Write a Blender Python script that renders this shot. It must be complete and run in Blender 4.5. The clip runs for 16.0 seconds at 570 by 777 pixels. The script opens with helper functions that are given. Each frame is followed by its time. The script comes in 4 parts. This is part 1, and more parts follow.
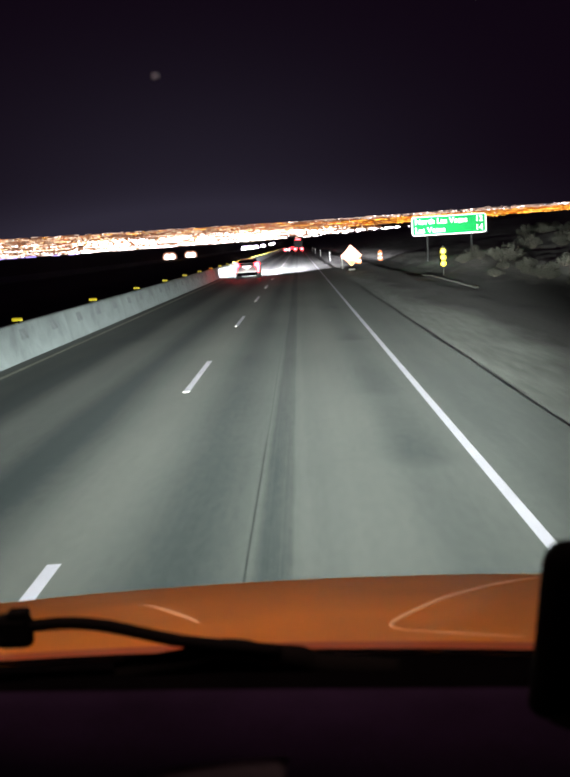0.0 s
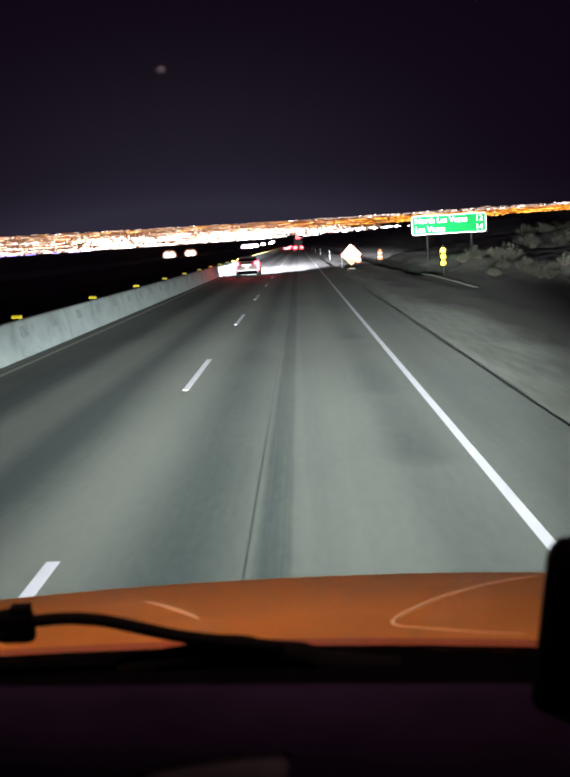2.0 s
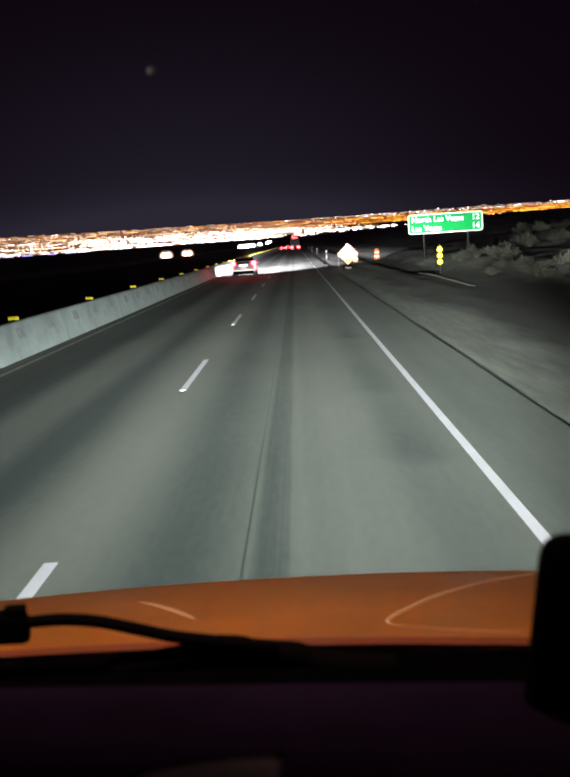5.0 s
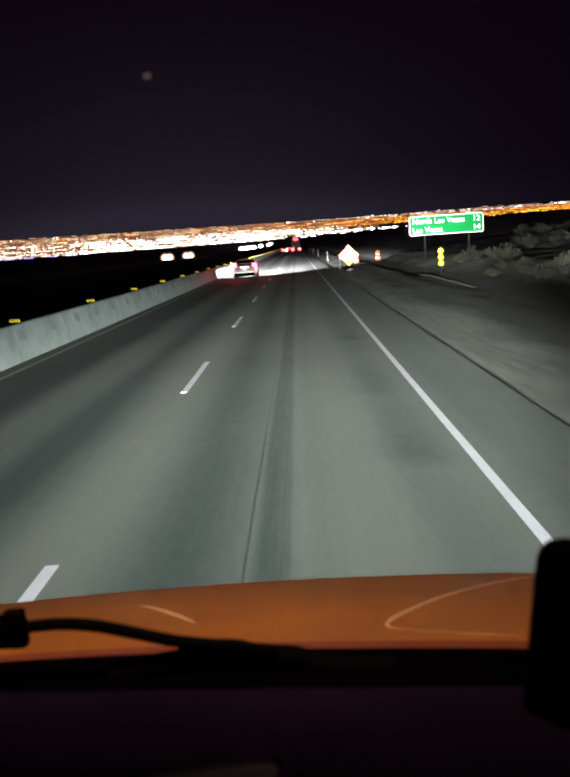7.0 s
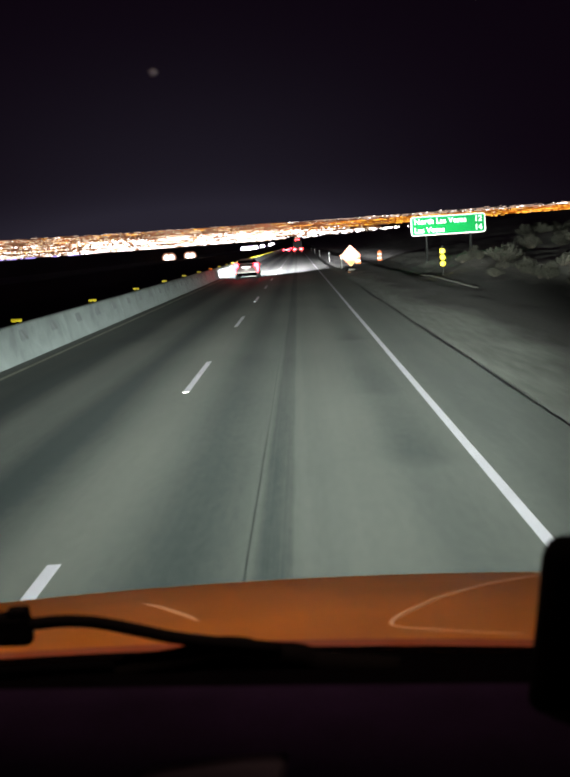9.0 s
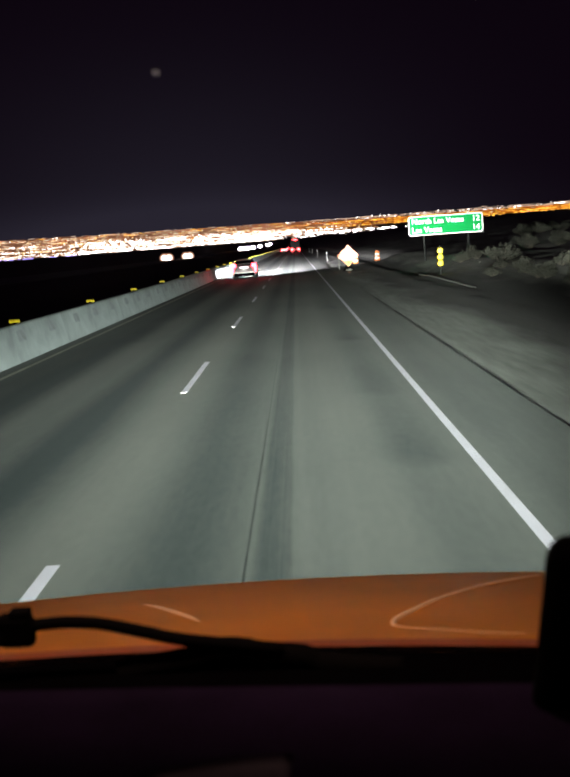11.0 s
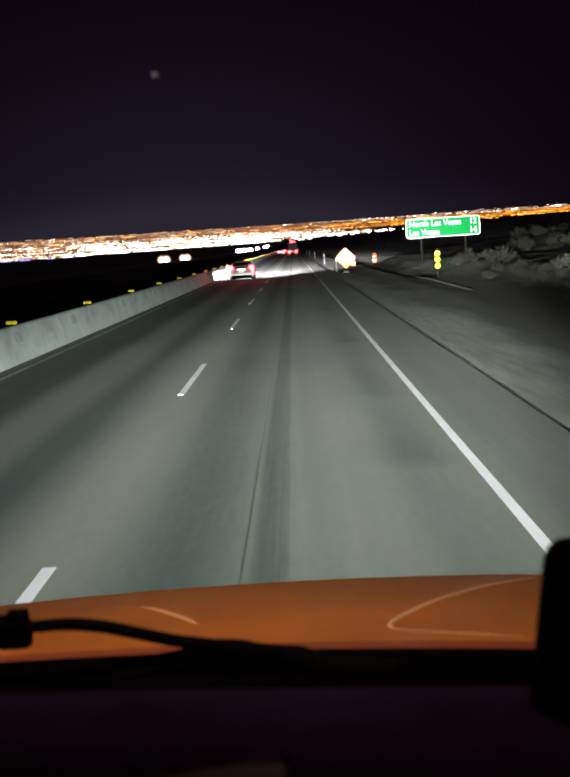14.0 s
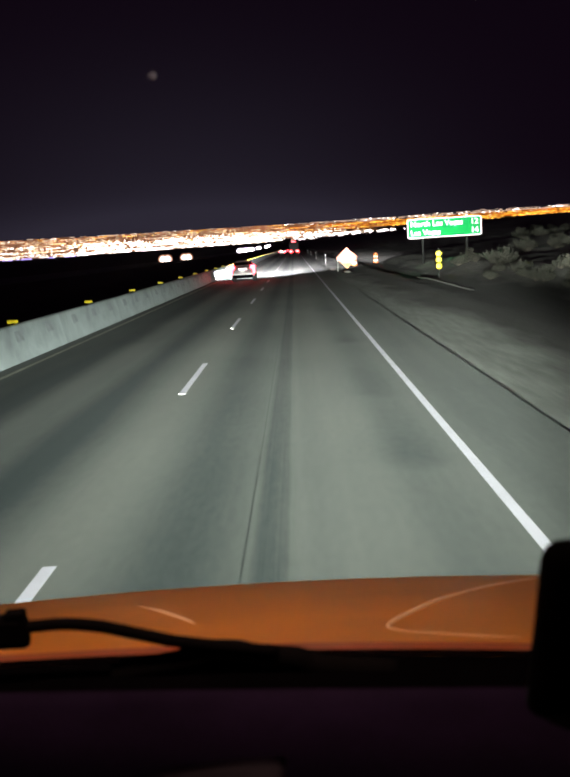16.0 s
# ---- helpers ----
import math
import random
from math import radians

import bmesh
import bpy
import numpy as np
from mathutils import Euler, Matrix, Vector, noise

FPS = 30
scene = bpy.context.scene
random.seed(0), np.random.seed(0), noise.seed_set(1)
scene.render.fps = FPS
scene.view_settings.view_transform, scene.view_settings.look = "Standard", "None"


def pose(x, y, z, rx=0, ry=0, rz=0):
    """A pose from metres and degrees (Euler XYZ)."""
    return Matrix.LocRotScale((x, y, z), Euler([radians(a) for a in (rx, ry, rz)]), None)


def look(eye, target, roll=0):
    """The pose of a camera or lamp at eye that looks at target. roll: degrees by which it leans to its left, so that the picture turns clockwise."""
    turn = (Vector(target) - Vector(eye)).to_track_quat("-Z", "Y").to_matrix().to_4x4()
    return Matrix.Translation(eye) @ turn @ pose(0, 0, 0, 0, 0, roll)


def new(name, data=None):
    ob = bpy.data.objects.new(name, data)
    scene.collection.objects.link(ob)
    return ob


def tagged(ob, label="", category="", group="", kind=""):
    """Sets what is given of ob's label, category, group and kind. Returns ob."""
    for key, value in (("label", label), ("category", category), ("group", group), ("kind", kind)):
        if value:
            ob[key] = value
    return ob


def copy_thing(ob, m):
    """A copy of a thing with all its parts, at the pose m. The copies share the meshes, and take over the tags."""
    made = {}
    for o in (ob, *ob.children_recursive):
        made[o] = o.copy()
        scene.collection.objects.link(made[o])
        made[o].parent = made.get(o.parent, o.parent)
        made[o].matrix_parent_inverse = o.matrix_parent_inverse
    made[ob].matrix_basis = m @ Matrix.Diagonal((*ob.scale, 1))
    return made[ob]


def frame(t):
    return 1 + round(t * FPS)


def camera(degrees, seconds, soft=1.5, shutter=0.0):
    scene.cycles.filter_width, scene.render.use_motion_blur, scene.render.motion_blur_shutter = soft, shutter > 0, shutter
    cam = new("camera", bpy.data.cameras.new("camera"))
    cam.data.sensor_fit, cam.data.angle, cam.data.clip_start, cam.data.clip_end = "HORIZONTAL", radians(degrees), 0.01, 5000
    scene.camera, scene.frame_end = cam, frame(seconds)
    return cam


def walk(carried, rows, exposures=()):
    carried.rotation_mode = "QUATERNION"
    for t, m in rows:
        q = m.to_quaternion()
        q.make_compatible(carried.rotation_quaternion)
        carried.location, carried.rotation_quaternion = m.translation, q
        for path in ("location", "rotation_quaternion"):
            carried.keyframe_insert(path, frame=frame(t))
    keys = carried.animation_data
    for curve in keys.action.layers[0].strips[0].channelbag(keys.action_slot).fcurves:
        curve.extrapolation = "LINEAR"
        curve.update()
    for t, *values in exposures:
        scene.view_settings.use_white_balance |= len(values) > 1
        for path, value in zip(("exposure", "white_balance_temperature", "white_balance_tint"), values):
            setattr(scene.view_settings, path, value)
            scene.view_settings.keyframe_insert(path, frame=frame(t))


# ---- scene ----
# Night motorway seen from a truck cab. World: x right, y along the road, z up; the road surface is z = 0.
cam = camera(34.22, 16.0, soft=2.7)
cam.data.dof.use_dof, cam.data.dof.focus_distance, cam.data.dof.aperture_fstop = True, 90.0, 9.0
# seconds, sideways, height, yaw, pitch, lean
PATH = [
    (0, 0.0035, 2.2234, 1.372, -8.714, -3.667),
    (0.5, 0.0051, 2.2236, 1.399, -8.721, -3.670),
    (1, 0.0035, 2.2267, 1.410, -8.740, -3.591),
    (1.5, 0.0006, 2.2195, 1.382, -8.750, -3.535),
    (2, -0.0014, 2.2204, 1.330, -8.797, -3.428),
    (2.5, -0.0069, 2.2189, 1.262, -8.838, -3.374),
    (3, -0.0083, 2.2179, 1.186, -8.837, -3.576),
    (3.5, -0.0078, 2.2182, 1.069, -8.848, -3.576),
    (6, 0.0094, 2.2206, 1.272, -8.746, -3.830),
    (6.5, 0.0083, 2.2192, 1.286, -8.698, -3.828),
    (7, 0.0079, 2.2226, 1.257, -8.708, -3.872),
    (7.5, 0.0084, 2.2209, 1.320, -8.695, -3.819),
    (8, 0.0059, 2.2218, 1.399, -8.647, -3.753),
    (8.5, 0.0053, 2.2189, 1.342, -8.651, -3.749),
    (9, 0.0039, 2.2194, 1.352, -8.693, -3.810),
    (11.5, -0.0013, 2.2202, 1.205, -8.694, -3.933),
    (12, 0.0007, 2.2202, 1.116, -8.663, -3.807),
    (12.5, 0.0002, 2.2201, 1.070, -8.620, -3.800),
    (13, -0.0016, 2.2191, 1.069, -8.618, -3.820),
    (13.5, 0.0001, 2.2176, 1.038, -8.620, -3.906),
    (14, -0.0017, 2.2201, 1.031, -8.575, -3.788),
    (14.5, 0.0027, 2.2200, 1.075, -8.571, -3.810),
    (15, 0.0009, 2.2197, 1.155, -8.567, -3.787),
    (15.5, 0.0023, 2.2225, 1.138, -8.568, -3.778),
    (16, 0.0015, 2.2211, 1.091, -8.589, -3.625),
]


def eye_pose(x, z, yaw, pitch, lean):
    a, b = radians(yaw), radians(pitch)
    eye = Vector((x, 0, z))
    way = Vector((-math.sin(a) * math.cos(b), math.cos(a) * math.cos(b), math.sin(b)))
    return look(eye, eye + way, lean)


walk(cam, [(r[0], eye_pose(*r[1:])) for r in PATH],
     [(0, 0.46, 6550, 19), (1.0, 0.54, 6450, 19), (2.0, 0.50, 6450, 19), (3.0, 0.44, 6450, 18), (3.7, 0.36, 6500, 17), (5.8, 0.14, 6700, 16),
      (8.0, 0.05, 6700, 15), (12.5, 0.04, 6700, 13.5), (14.0, 0.10, 6850, 14), (16.0, 0.30, 6750, 15)])

# ---- world: night sky with a faint glow over the city ----
world = bpy.data.worlds.new("night")
scene.world = world
world.use_nodes = True
wt = world.node_tree
wt.nodes.clear()
w_out = wt.nodes.new("ShaderNodeOutputWorld")
w_bg = wt.nodes.new("ShaderNodeBackground")
w_co = wt.nodes.new("ShaderNodeTexCoord")
w_sep = wt.nodes.new("ShaderNodeSeparateXYZ")
wt.links.new(w_co.outputs["Generated"], w_sep.inputs[0])
wt.links.new(w_bg.outputs[0], w_out.inputs[0])


def chain(tree):
    """Short notation for math nodes in a node tree."""
    def op(kind, a, b=None, clamp=False):
        n = tree.nodes.new("ShaderNodeMath")
        n.operation, n.use_clamp = kind, clamp
        for i, v in enumerate((a, b)):
            if v is None:
                continue
            if isinstance(v, (int, float)):
                n.inputs[i].default_value = v
            else:
                tree.links.new(v, n.inputs[i])
        return n.outputs[0]
    return op


w_op = chain(wt)


def sky_bell(value, centre, width):
    d = w_op("DIVIDE", w_op("SUBTRACT", value, centre), width)
    return w_op("POWER", 2.718, w_op("MULTIPLY", w_op("MULTIPLY", d, d), -1.0))


# the light dome stands over the brightest quarter of the city
dome = w_op("MULTIPLY", sky_bell(w_sep.outputs["X"], -0.11, 0.25), w_op("ADD", w_op("MULTIPLY", sky_bell(w_sep.outputs["Z"], 0.0, 0.16), 0.65), w_op("MULTIPLY", sky_bell(w_sep.outputs["Z"], 0.015, 0.035), 1.0)))
dome = w_op("MULTIPLY", dome, w_op("GREATER_THAN", w_sep.outputs["Y"], 0.0))
w_mix = wt.nodes.new("ShaderNodeMix")
w_mix.data_type = "RGBA"
w_mix.inputs["A"].default_value = (0.0031, 0.0012, 0.0036, 1)
w_mix.inputs["B"].default_value = (0.0195, 0.0178, 0.0285, 1)
wt.links.new(dome, w_mix.inputs["Factor"])
wt.links.new(w_mix.outputs["Result"], w_bg.inputs[0])
w_bg.inputs[1].default_value = 1.0


# ---- headlamps: a dipped beam whose strength depends on the angle ----
def beam(name, energy, colour, height, near, glare, stray=None, breadth=0.32):
    """A headlamp. near: metres at which the road's light has fallen to half; glare: strength above the cut-off; stray: side, its width, drop, its width and strength of a second lobe; breadth: half width of the low beam."""
    lamp = bpy.data.lights.new(name, "SPOT")
    lamp.energy, lamp.color = energy, colour
    lamp.spot_size, lamp.spot_blend, lamp.shadow_soft_size = radians(130), 0.5, 0.07
    lamp.use_nodes = True
    t = lamp.node_tree
    t.nodes.clear()
    op = chain(t)
    out = t.nodes.new("ShaderNodeOutputLight")
    em = t.nodes.new("ShaderNodeEmission")
    co = t.nodes.new("ShaderNodeTexCoord")
    sep = t.nodes.new("ShaderNodeSeparateXYZ")
    t.links.new(co.outputs["Normal"], sep.inputs[0])
    depth = op("MAXIMUM", op("ABSOLUTE", sep.outputs["Z"]), 0.02)
    side = op("DIVIDE", sep.outputs["X"], depth)
    drop = op("MULTIPLY", op("DIVIDE", sep.outputs["Y"], depth), -1.0)
    left = op("MULTIPLY", op("MAXIMUM", op("SUBTRACT", -0.015, side), 0.0), 0.20)
    right = op("MULTIPLY", op("MAXIMUM", op("SUBTRACT", side, 0.15), 0.0), 0.26)
    reach = op("DIVIDE", height, op("MAXIMUM", drop, op("ADD", height / 62.0, op("ADD", left, right))))
    fall = op("DIVIDE", 1.0, op("ADD", 1.0, op("POWER", op("DIVIDE", reach, near), 2.7)))
    road = op("MULTIPLY", fall, op("DIVIDE", op("POWER", reach, 3.0), height))
    s = op("DIVIDE", op("SUBTRACT", side, 0.07), op("ADD", breadth, op("MULTIPLY", op("MAXIMUM", drop, 0.0), 2.3)))
    wide = op("POWER", 2.718, op("MULTIPLY", op("MULTIPLY", s, s), -1.0))
    wide = op("ADD", op("MULTIPLY", wide, 0.94), 0.06)
    past = op("MAXIMUM", op("DIVIDE", op("SUBTRACT", side, op("ADD", breadth * 0.375, op("MULTIPLY", op("MAXIMUM", drop, 0.0), 2.2))), 0.075), 0.0)
    wide = op("MULTIPLY", wide, op("POWER", 2.718, op("MULTIPLY", op("MULTIPLY", past, past), -1.0)))
    low = op("MULTIPLY", op("MULTIPLY", road, wide), op("POWER", op("ADD", 1.0, op("MULTIPLY", side, side)), 1.5))
    s2 = op("DIVIDE", op("SUBTRACT", side, 0.13), 0.11)
    narrow = op("POWER", 2.718, op("MULTIPLY", op("MULTIPLY", s2, s2), -1.0))
    e = op("DIVIDE", op("SUBTRACT", drop, -0.026), 0.028)
    band = op("POWER", 2.718, op("MULTIPLY", op("MULTIPLY", e, e), -1.0))
    s3 = op("DIVIDE", op("SUBTRACT", side, 0.062), 0.035)
    core = op("MULTIPLY", op("POWER", 2.718, op("MULTIPLY", op("MULTIPLY", s3, s3), -1.0)), 2.0)
    high = op("ADD", op("MULTIPLY", op("MULTIPLY", op("ADD", narrow, core), band), glare), op("MULTIPLY", wide, 0.003 * glare))
    high = op("MULTIPLY", high, op("DIVIDE", op("SUBTRACT", 0.045, drop), 0.045, True))
    if stray:
        s4 = op("DIVIDE", op("SUBTRACT", side, stray[0]), stray[1])
        e4 = op("DIVIDE", op("SUBTRACT", drop, stray[2]), stray[3])
        high = op("ADD", high, op("MULTIPLY", op("POWER", 2.718, op("MULTIPLY", op("ADD", op("MULTIPLY", s4, s4), op("MULTIPLY", e4, e4)), -1.0)), stray[4]))
    below = op("DIVIDE", op("ADD", drop, 0.002), 0.010, True)
    total = op("ADD", op("MULTIPLY", low, below), high)
    t.links.new(total, em.inputs["Strength"])
    t.links.new(em.outputs[0], out.inputs[0])
    return lamp


for sx in (-0.8, 0.8):
    ob = new("truck_headlamp_light", beam("truck_headlamp_light", 30.5, (0.89, 1.0, 0.89), 0.95, 15.4, 12500.0, (0.42, 0.19, -0.022, 0.024, 6500.0)))
    ob.matrix_world = pose(sx, 2.95, 0.95, 90, 0, 0)
CAR_BEAM = beam("car_headlamp_light", 150.0, (0.97, 0.98, 1.0), 0.65, 14.0, 400.0, (-0.035, 0.06, -0.004, 0.012, 6000.0), 1.1)
for sx in (-0.65, 0.65):
    ob = new("car_headlamp_light", CAR_BEAM)
    ob.matrix_world = pose(-3.92 + sx, 74.05, 0.65, 90, 0, 0)
# added fill light that brightens the bonnet; its source is unseen
bonnet_fill = bpy.data.lights.new("bonnet_fill_light", "AREA")
bonnet_fill.shape, bonnet_fill.size, bonnet_fill.size_y = "RECTANGLE", 1.3, 0.06
bonnet_fill.energy, bonnet_fill.color, bonnet_fill.spread = 9.6, (1.0, 0.74, 0.48), radians(100)
ob = new("bonnet_fill_light", bonnet_fill)
ob.matrix_world = look((-0.34, 0.95, 2.98), (-0.22, 2.0, 1.45))


# ---- materials ----
def material(name, colour, rough=0.6, metal=0.0, scale=0.0, amount=0.25, bump=0.0, fine=0.0, coat=0.0, spec=0.5):
    """A surface with two sizes of mottling in object space and a fine relief."""
    m = bpy.data.materials.new(name)
    m.use_nodes = True
    t = m.node_tree
    b = t.nodes["Principled BSDF"]
    b.inputs["Roughness"].default_value, b.inputs["Metallic"].default_value = rough, metal
    b.inputs["Base Color"].default_value = (*colour, 1)
    b.inputs["Coat Weight"].default_value = coat
    b.inputs["Specular IOR Level"].default_value = spec
    if scale:
        co = t.nodes.new("ShaderNodeTexCoord")
        n1, n2 = t.nodes.new("ShaderNodeTexNoise"), t.nodes.new("ShaderNodeTexNoise")
        n1.inputs["Scale"].default_value, n1.inputs["Detail"].default_value = scale, 5
        n2.inputs["Scale"].default_value, n2.inputs["Detail"].default_value = fine or scale * 9, 3
        for n in (n1, n2):
            t.links.new(co.outputs["Object"], n.inputs["Vector"])
        op = chain(t)
        f = op("ADD", op("MULTIPLY", n1.outputs["Fac"], 0.65), op("MULTIPLY", n2.outputs["Fac"], 0.35))
        r = t.nodes.new("ShaderNodeValToRGB")
        r.color_ramp.elements[0].position, r.color_ramp.elements[1].position = 0.32, 0.68
        r.color_ramp.elements[0].color = (*[c * (1 - amount) for c in colour], 1)
        r.color_ramp.elements[1].color = (*[min(1, c * (1 + amount)) for c in colour], 1)
        t.links.new(f, r.inputs[0])
        t.links.new(r.outputs[0], b.inputs["Base Color"])
        rr = op("ADD", rough - 0.08, op("MULTIPLY", n2.outputs["Fac"], 0.16), True)
        t.links.new(rr, b.inputs["Roughness"])
        if bump:
            bp = t.nodes.new("ShaderNodeBump")
            bp.inputs["Strength"].default_value, bp.inputs["Distance"].default_value = 0.6, bump
            t.links.new(n2.outputs["Fac"], bp.inputs["Height"])
            t.links.new(bp.outputs[0], b.inputs["Normal"])
    return m


def glow(name, colour, strength, sampled=False):
    m = bpy.data.materials.new(name)
    m.use_nodes = True
    b = m.node_tree.nodes["Principled BSDF"]
    b.inputs["Base Color"].default_value = (*colour, 1)
    b.inputs["Emission Color"].default_value = (*colour, 1)
    b.inputs["Emission Strength"].default_value = strength
    if not sampled:
        m.cycles.emission_sampling = "NONE"
    return m


def glare_disc(name, colour, rim, strength, radius):
    """A headlamp's glare put into emission: bright core fading to a tinted halo."""
    m = glow(name, colour, strength)
    t = m.node_tree
    b = t.nodes["Principled BSDF"]
    op = chain(t)
    co = t.nodes.new("ShaderNodeTexCoord")
    sep = t.nodes.new("ShaderNodeSeparateXYZ")
    t.links.new(co.outputs["Object"], sep.inputs[0])
    q = op("DIVIDE", op("SQRT", op("ADD", op("MULTIPLY", sep.outputs["X"], sep.outputs["X"]), op("MULTIPLY", sep.outputs["Y"], sep.outputs["Y"]))), radius)
    core = op("POWER", 2.718, op("MULTIPLY", op("MULTIPLY", q, q), -5.5))
    t.links.new(op("ADD", op("MULTIPLY", core, strength), 0.02), b.inputs["Emission Strength"])
    mix = t.nodes.new("ShaderNodeMix")
    mix.data_type = "RGBA"
    mix.inputs["A"].default_value, mix.inputs["B"].default_value = (*rim, 1), (*colour, 1)
    t.links.new(op("MULTIPLY", core, 6.0, True), mix.inputs["Factor"])
    t.links.new(mix.outputs["Result"], b.inputs["Emission Color"])
    return m


def road_material():
    """Worn asphalt: streaks along the lanes, oil down the middle of each lane, grain, and the left lane's dimmer light.
    """
    m = bpy.data.materials.new("worn_asphalt")
    m.use_nodes = True
    t = m.node_tree
    b = t.nodes["Principled BSDF"]
    op = chain(t)
    co = t.nodes.new("ShaderNodeTexCoord")
    sep = t.nodes.new("ShaderNodeSeparateXYZ")
    t.links.new(co.outputs["Object"], sep.inputs[0])

    def noise_at(sx, sy, detail=4, scale=1.0):
        mp = t.nodes.new("ShaderNodeMapping")
        mp.inputs["Scale"].default_value = (sx, sy, 1)
        t.links.new(co.outputs["Object"], mp.inputs[0])
        n = t.nodes.new("ShaderNodeTexNoise")
        n.inputs["Scale"].default_value, n.inputs["Detail"].default_value = scale, detail
        t.links.new(mp.outputs[0], n.inputs["Vector"])
        return n.outputs["Fac"]

    streak, thin, blot, grain = noise_at(1.1, 0.012, 2), noise_at(5, 0.02, 2), noise_at(0.35, 0.12), noise_at(60, 60, 2)
    rubbed = noise_at(16, 0.9, 4)
    x = op("ADD", sep.outputs["X"], op("MULTIPLY", op("SUBTRACT", noise_at(0.1, 0.08), 0.5), 0.18))
    v = op("ADD", 0.52, op("MULTIPLY", op("SUBTRACT", streak, 0.5), 0.50))
    v = op("ADD", v, op("MULTIPLY", op("SUBTRACT", thin, 0.5), 0.14))
    v = op("ADD", v, op("MULTIPLY", op("SUBTRACT", rubbed, 0.5), 0.10))
    v = op("ADD", v, op("MULTIPLY", op("SUBTRACT", blot, 0.5), 0.55))
    v = op("ADD", v, op("MULTIPLY", op("SUBTRACT", grain, 0.5), 0.42))
    v = op("ADD", v, op("MULTIPLY", op("SUBTRACT", noise_at(13, 4, 3), 0.5), 0.20))
    # oil and wear bands; the left lane's are deepened for its weaker headlamp light
    for cx, wide, deep in ((-1.05, 0.40, 0.42), (-3.05, 0.45, 0.55), (-4.75, 0.5, 0.55), (-5.6, 0.4, 0.28), (-4.05, 0.25, -0.06), (1.15, 0.3, 0.16), (-1.85, 0.4, -0.14), (0.45, 0.35, -0.12), (-0.38, 0.30, 0.06), (-0.08, 0.08, -0.10), (2.3, 0.7, 0.10)):
        d = op("DIVIDE", op("SUBTRACT", x, cx), wide)
        g = op("POWER", 2.718, op("MULTIPLY", op("MULTIPLY", d, d), -1.0))
        v = op("SUBTRACT", v, op("MULTIPLY", g, deep))
    # dull band of old sealant beside the seam: ragged on one side, sharp on the other
    ragged = op("ADD", sep.outputs["X"], op("MULTIPLY", op("SUBTRACT", noise_at(3, 0.25, 4), 0.5), 0.09))
    inner = op("DIVIDE", op("ADD", ragged, 0.47), 0.07, True)
    outer = op("SUBTRACT", 1.0, op("DIVIDE", op("ADD", ragged, 0.195), 0.035, True))
    worn = op("ADD", 0.10, op("ADD", op("MULTIPLY", noise_at(26, 0.06, 3), 0.26), op("MULTIPLY", op("SUBTRACT", -0.24, sep.outputs["X"]), 0.45)))
    v = op("SUBTRACT", v, op("MULTIPLY", op("MULTIPLY", inner, outer), worn))
    # oil-dark patches in the wheel track, each with a sharp near end
    for px, py, half, length, deep in ((1.16, 8.9, 0.40, 3.6, 0.26), (1.06, 13.2, 0.42, 4.2, 0.16), (1.12, 20.8, 0.36, 5.5, 0.28), (1.0, 31.5, 0.45, 7.0, 0.2), (-4.3, 24.0, 0.5, 6.0, 0.16)):
        ends = op("ADD", sep.outputs["Y"], op("MULTIPLY", op("SUBTRACT", noise_at(1.6, 0.5, 4), 0.5), 2.2))
        near_end = op("DIVIDE", op("SUBTRACT", ends, py), 0.5, True)
        far_end = op("SUBTRACT", 1.0, op("DIVIDE", op("SUBTRACT", ends, py), length, True))
        d = op("DIVIDE", op("SUBTRACT", x, px), half)
        g = op("POWER", 2.718, op("MULTIPLY", op("MULTIPLY", d, d), -1.0))
        v = op("SUBTRACT", v, op("MULTIPLY", op("MULTIPLY", g, op("MULTIPLY", near_end, far_end)), deep))
    r = t.nodes.new("ShaderNodeValToRGB")
    r.color_ramp.elements[0].position, r.color_ramp.elements[1].position = 0.0, 1.0
    r.color_ramp.elements[0].color = (0.027, 0.043, 0.046, 1)
    r.color_ramp.elements[1].color = (0.209, 0.225, 0.206, 1)
    t.links.new(v, r.inputs[0])
    t.links.new(r.outputs[0], b.inputs["Base Color"])
    b.inputs["Roughness"].default_value = 0.85
    bp = t.nodes.new("ShaderNodeBump")
    bp.inputs["Strength"].default_value, bp.inputs["Distance"].default_value = 0.4, 0.004
    t.links.new(grain, bp.inputs["Height"])
    t.links.new(bp.outputs[0], b.inputs["Normal"])
    return m


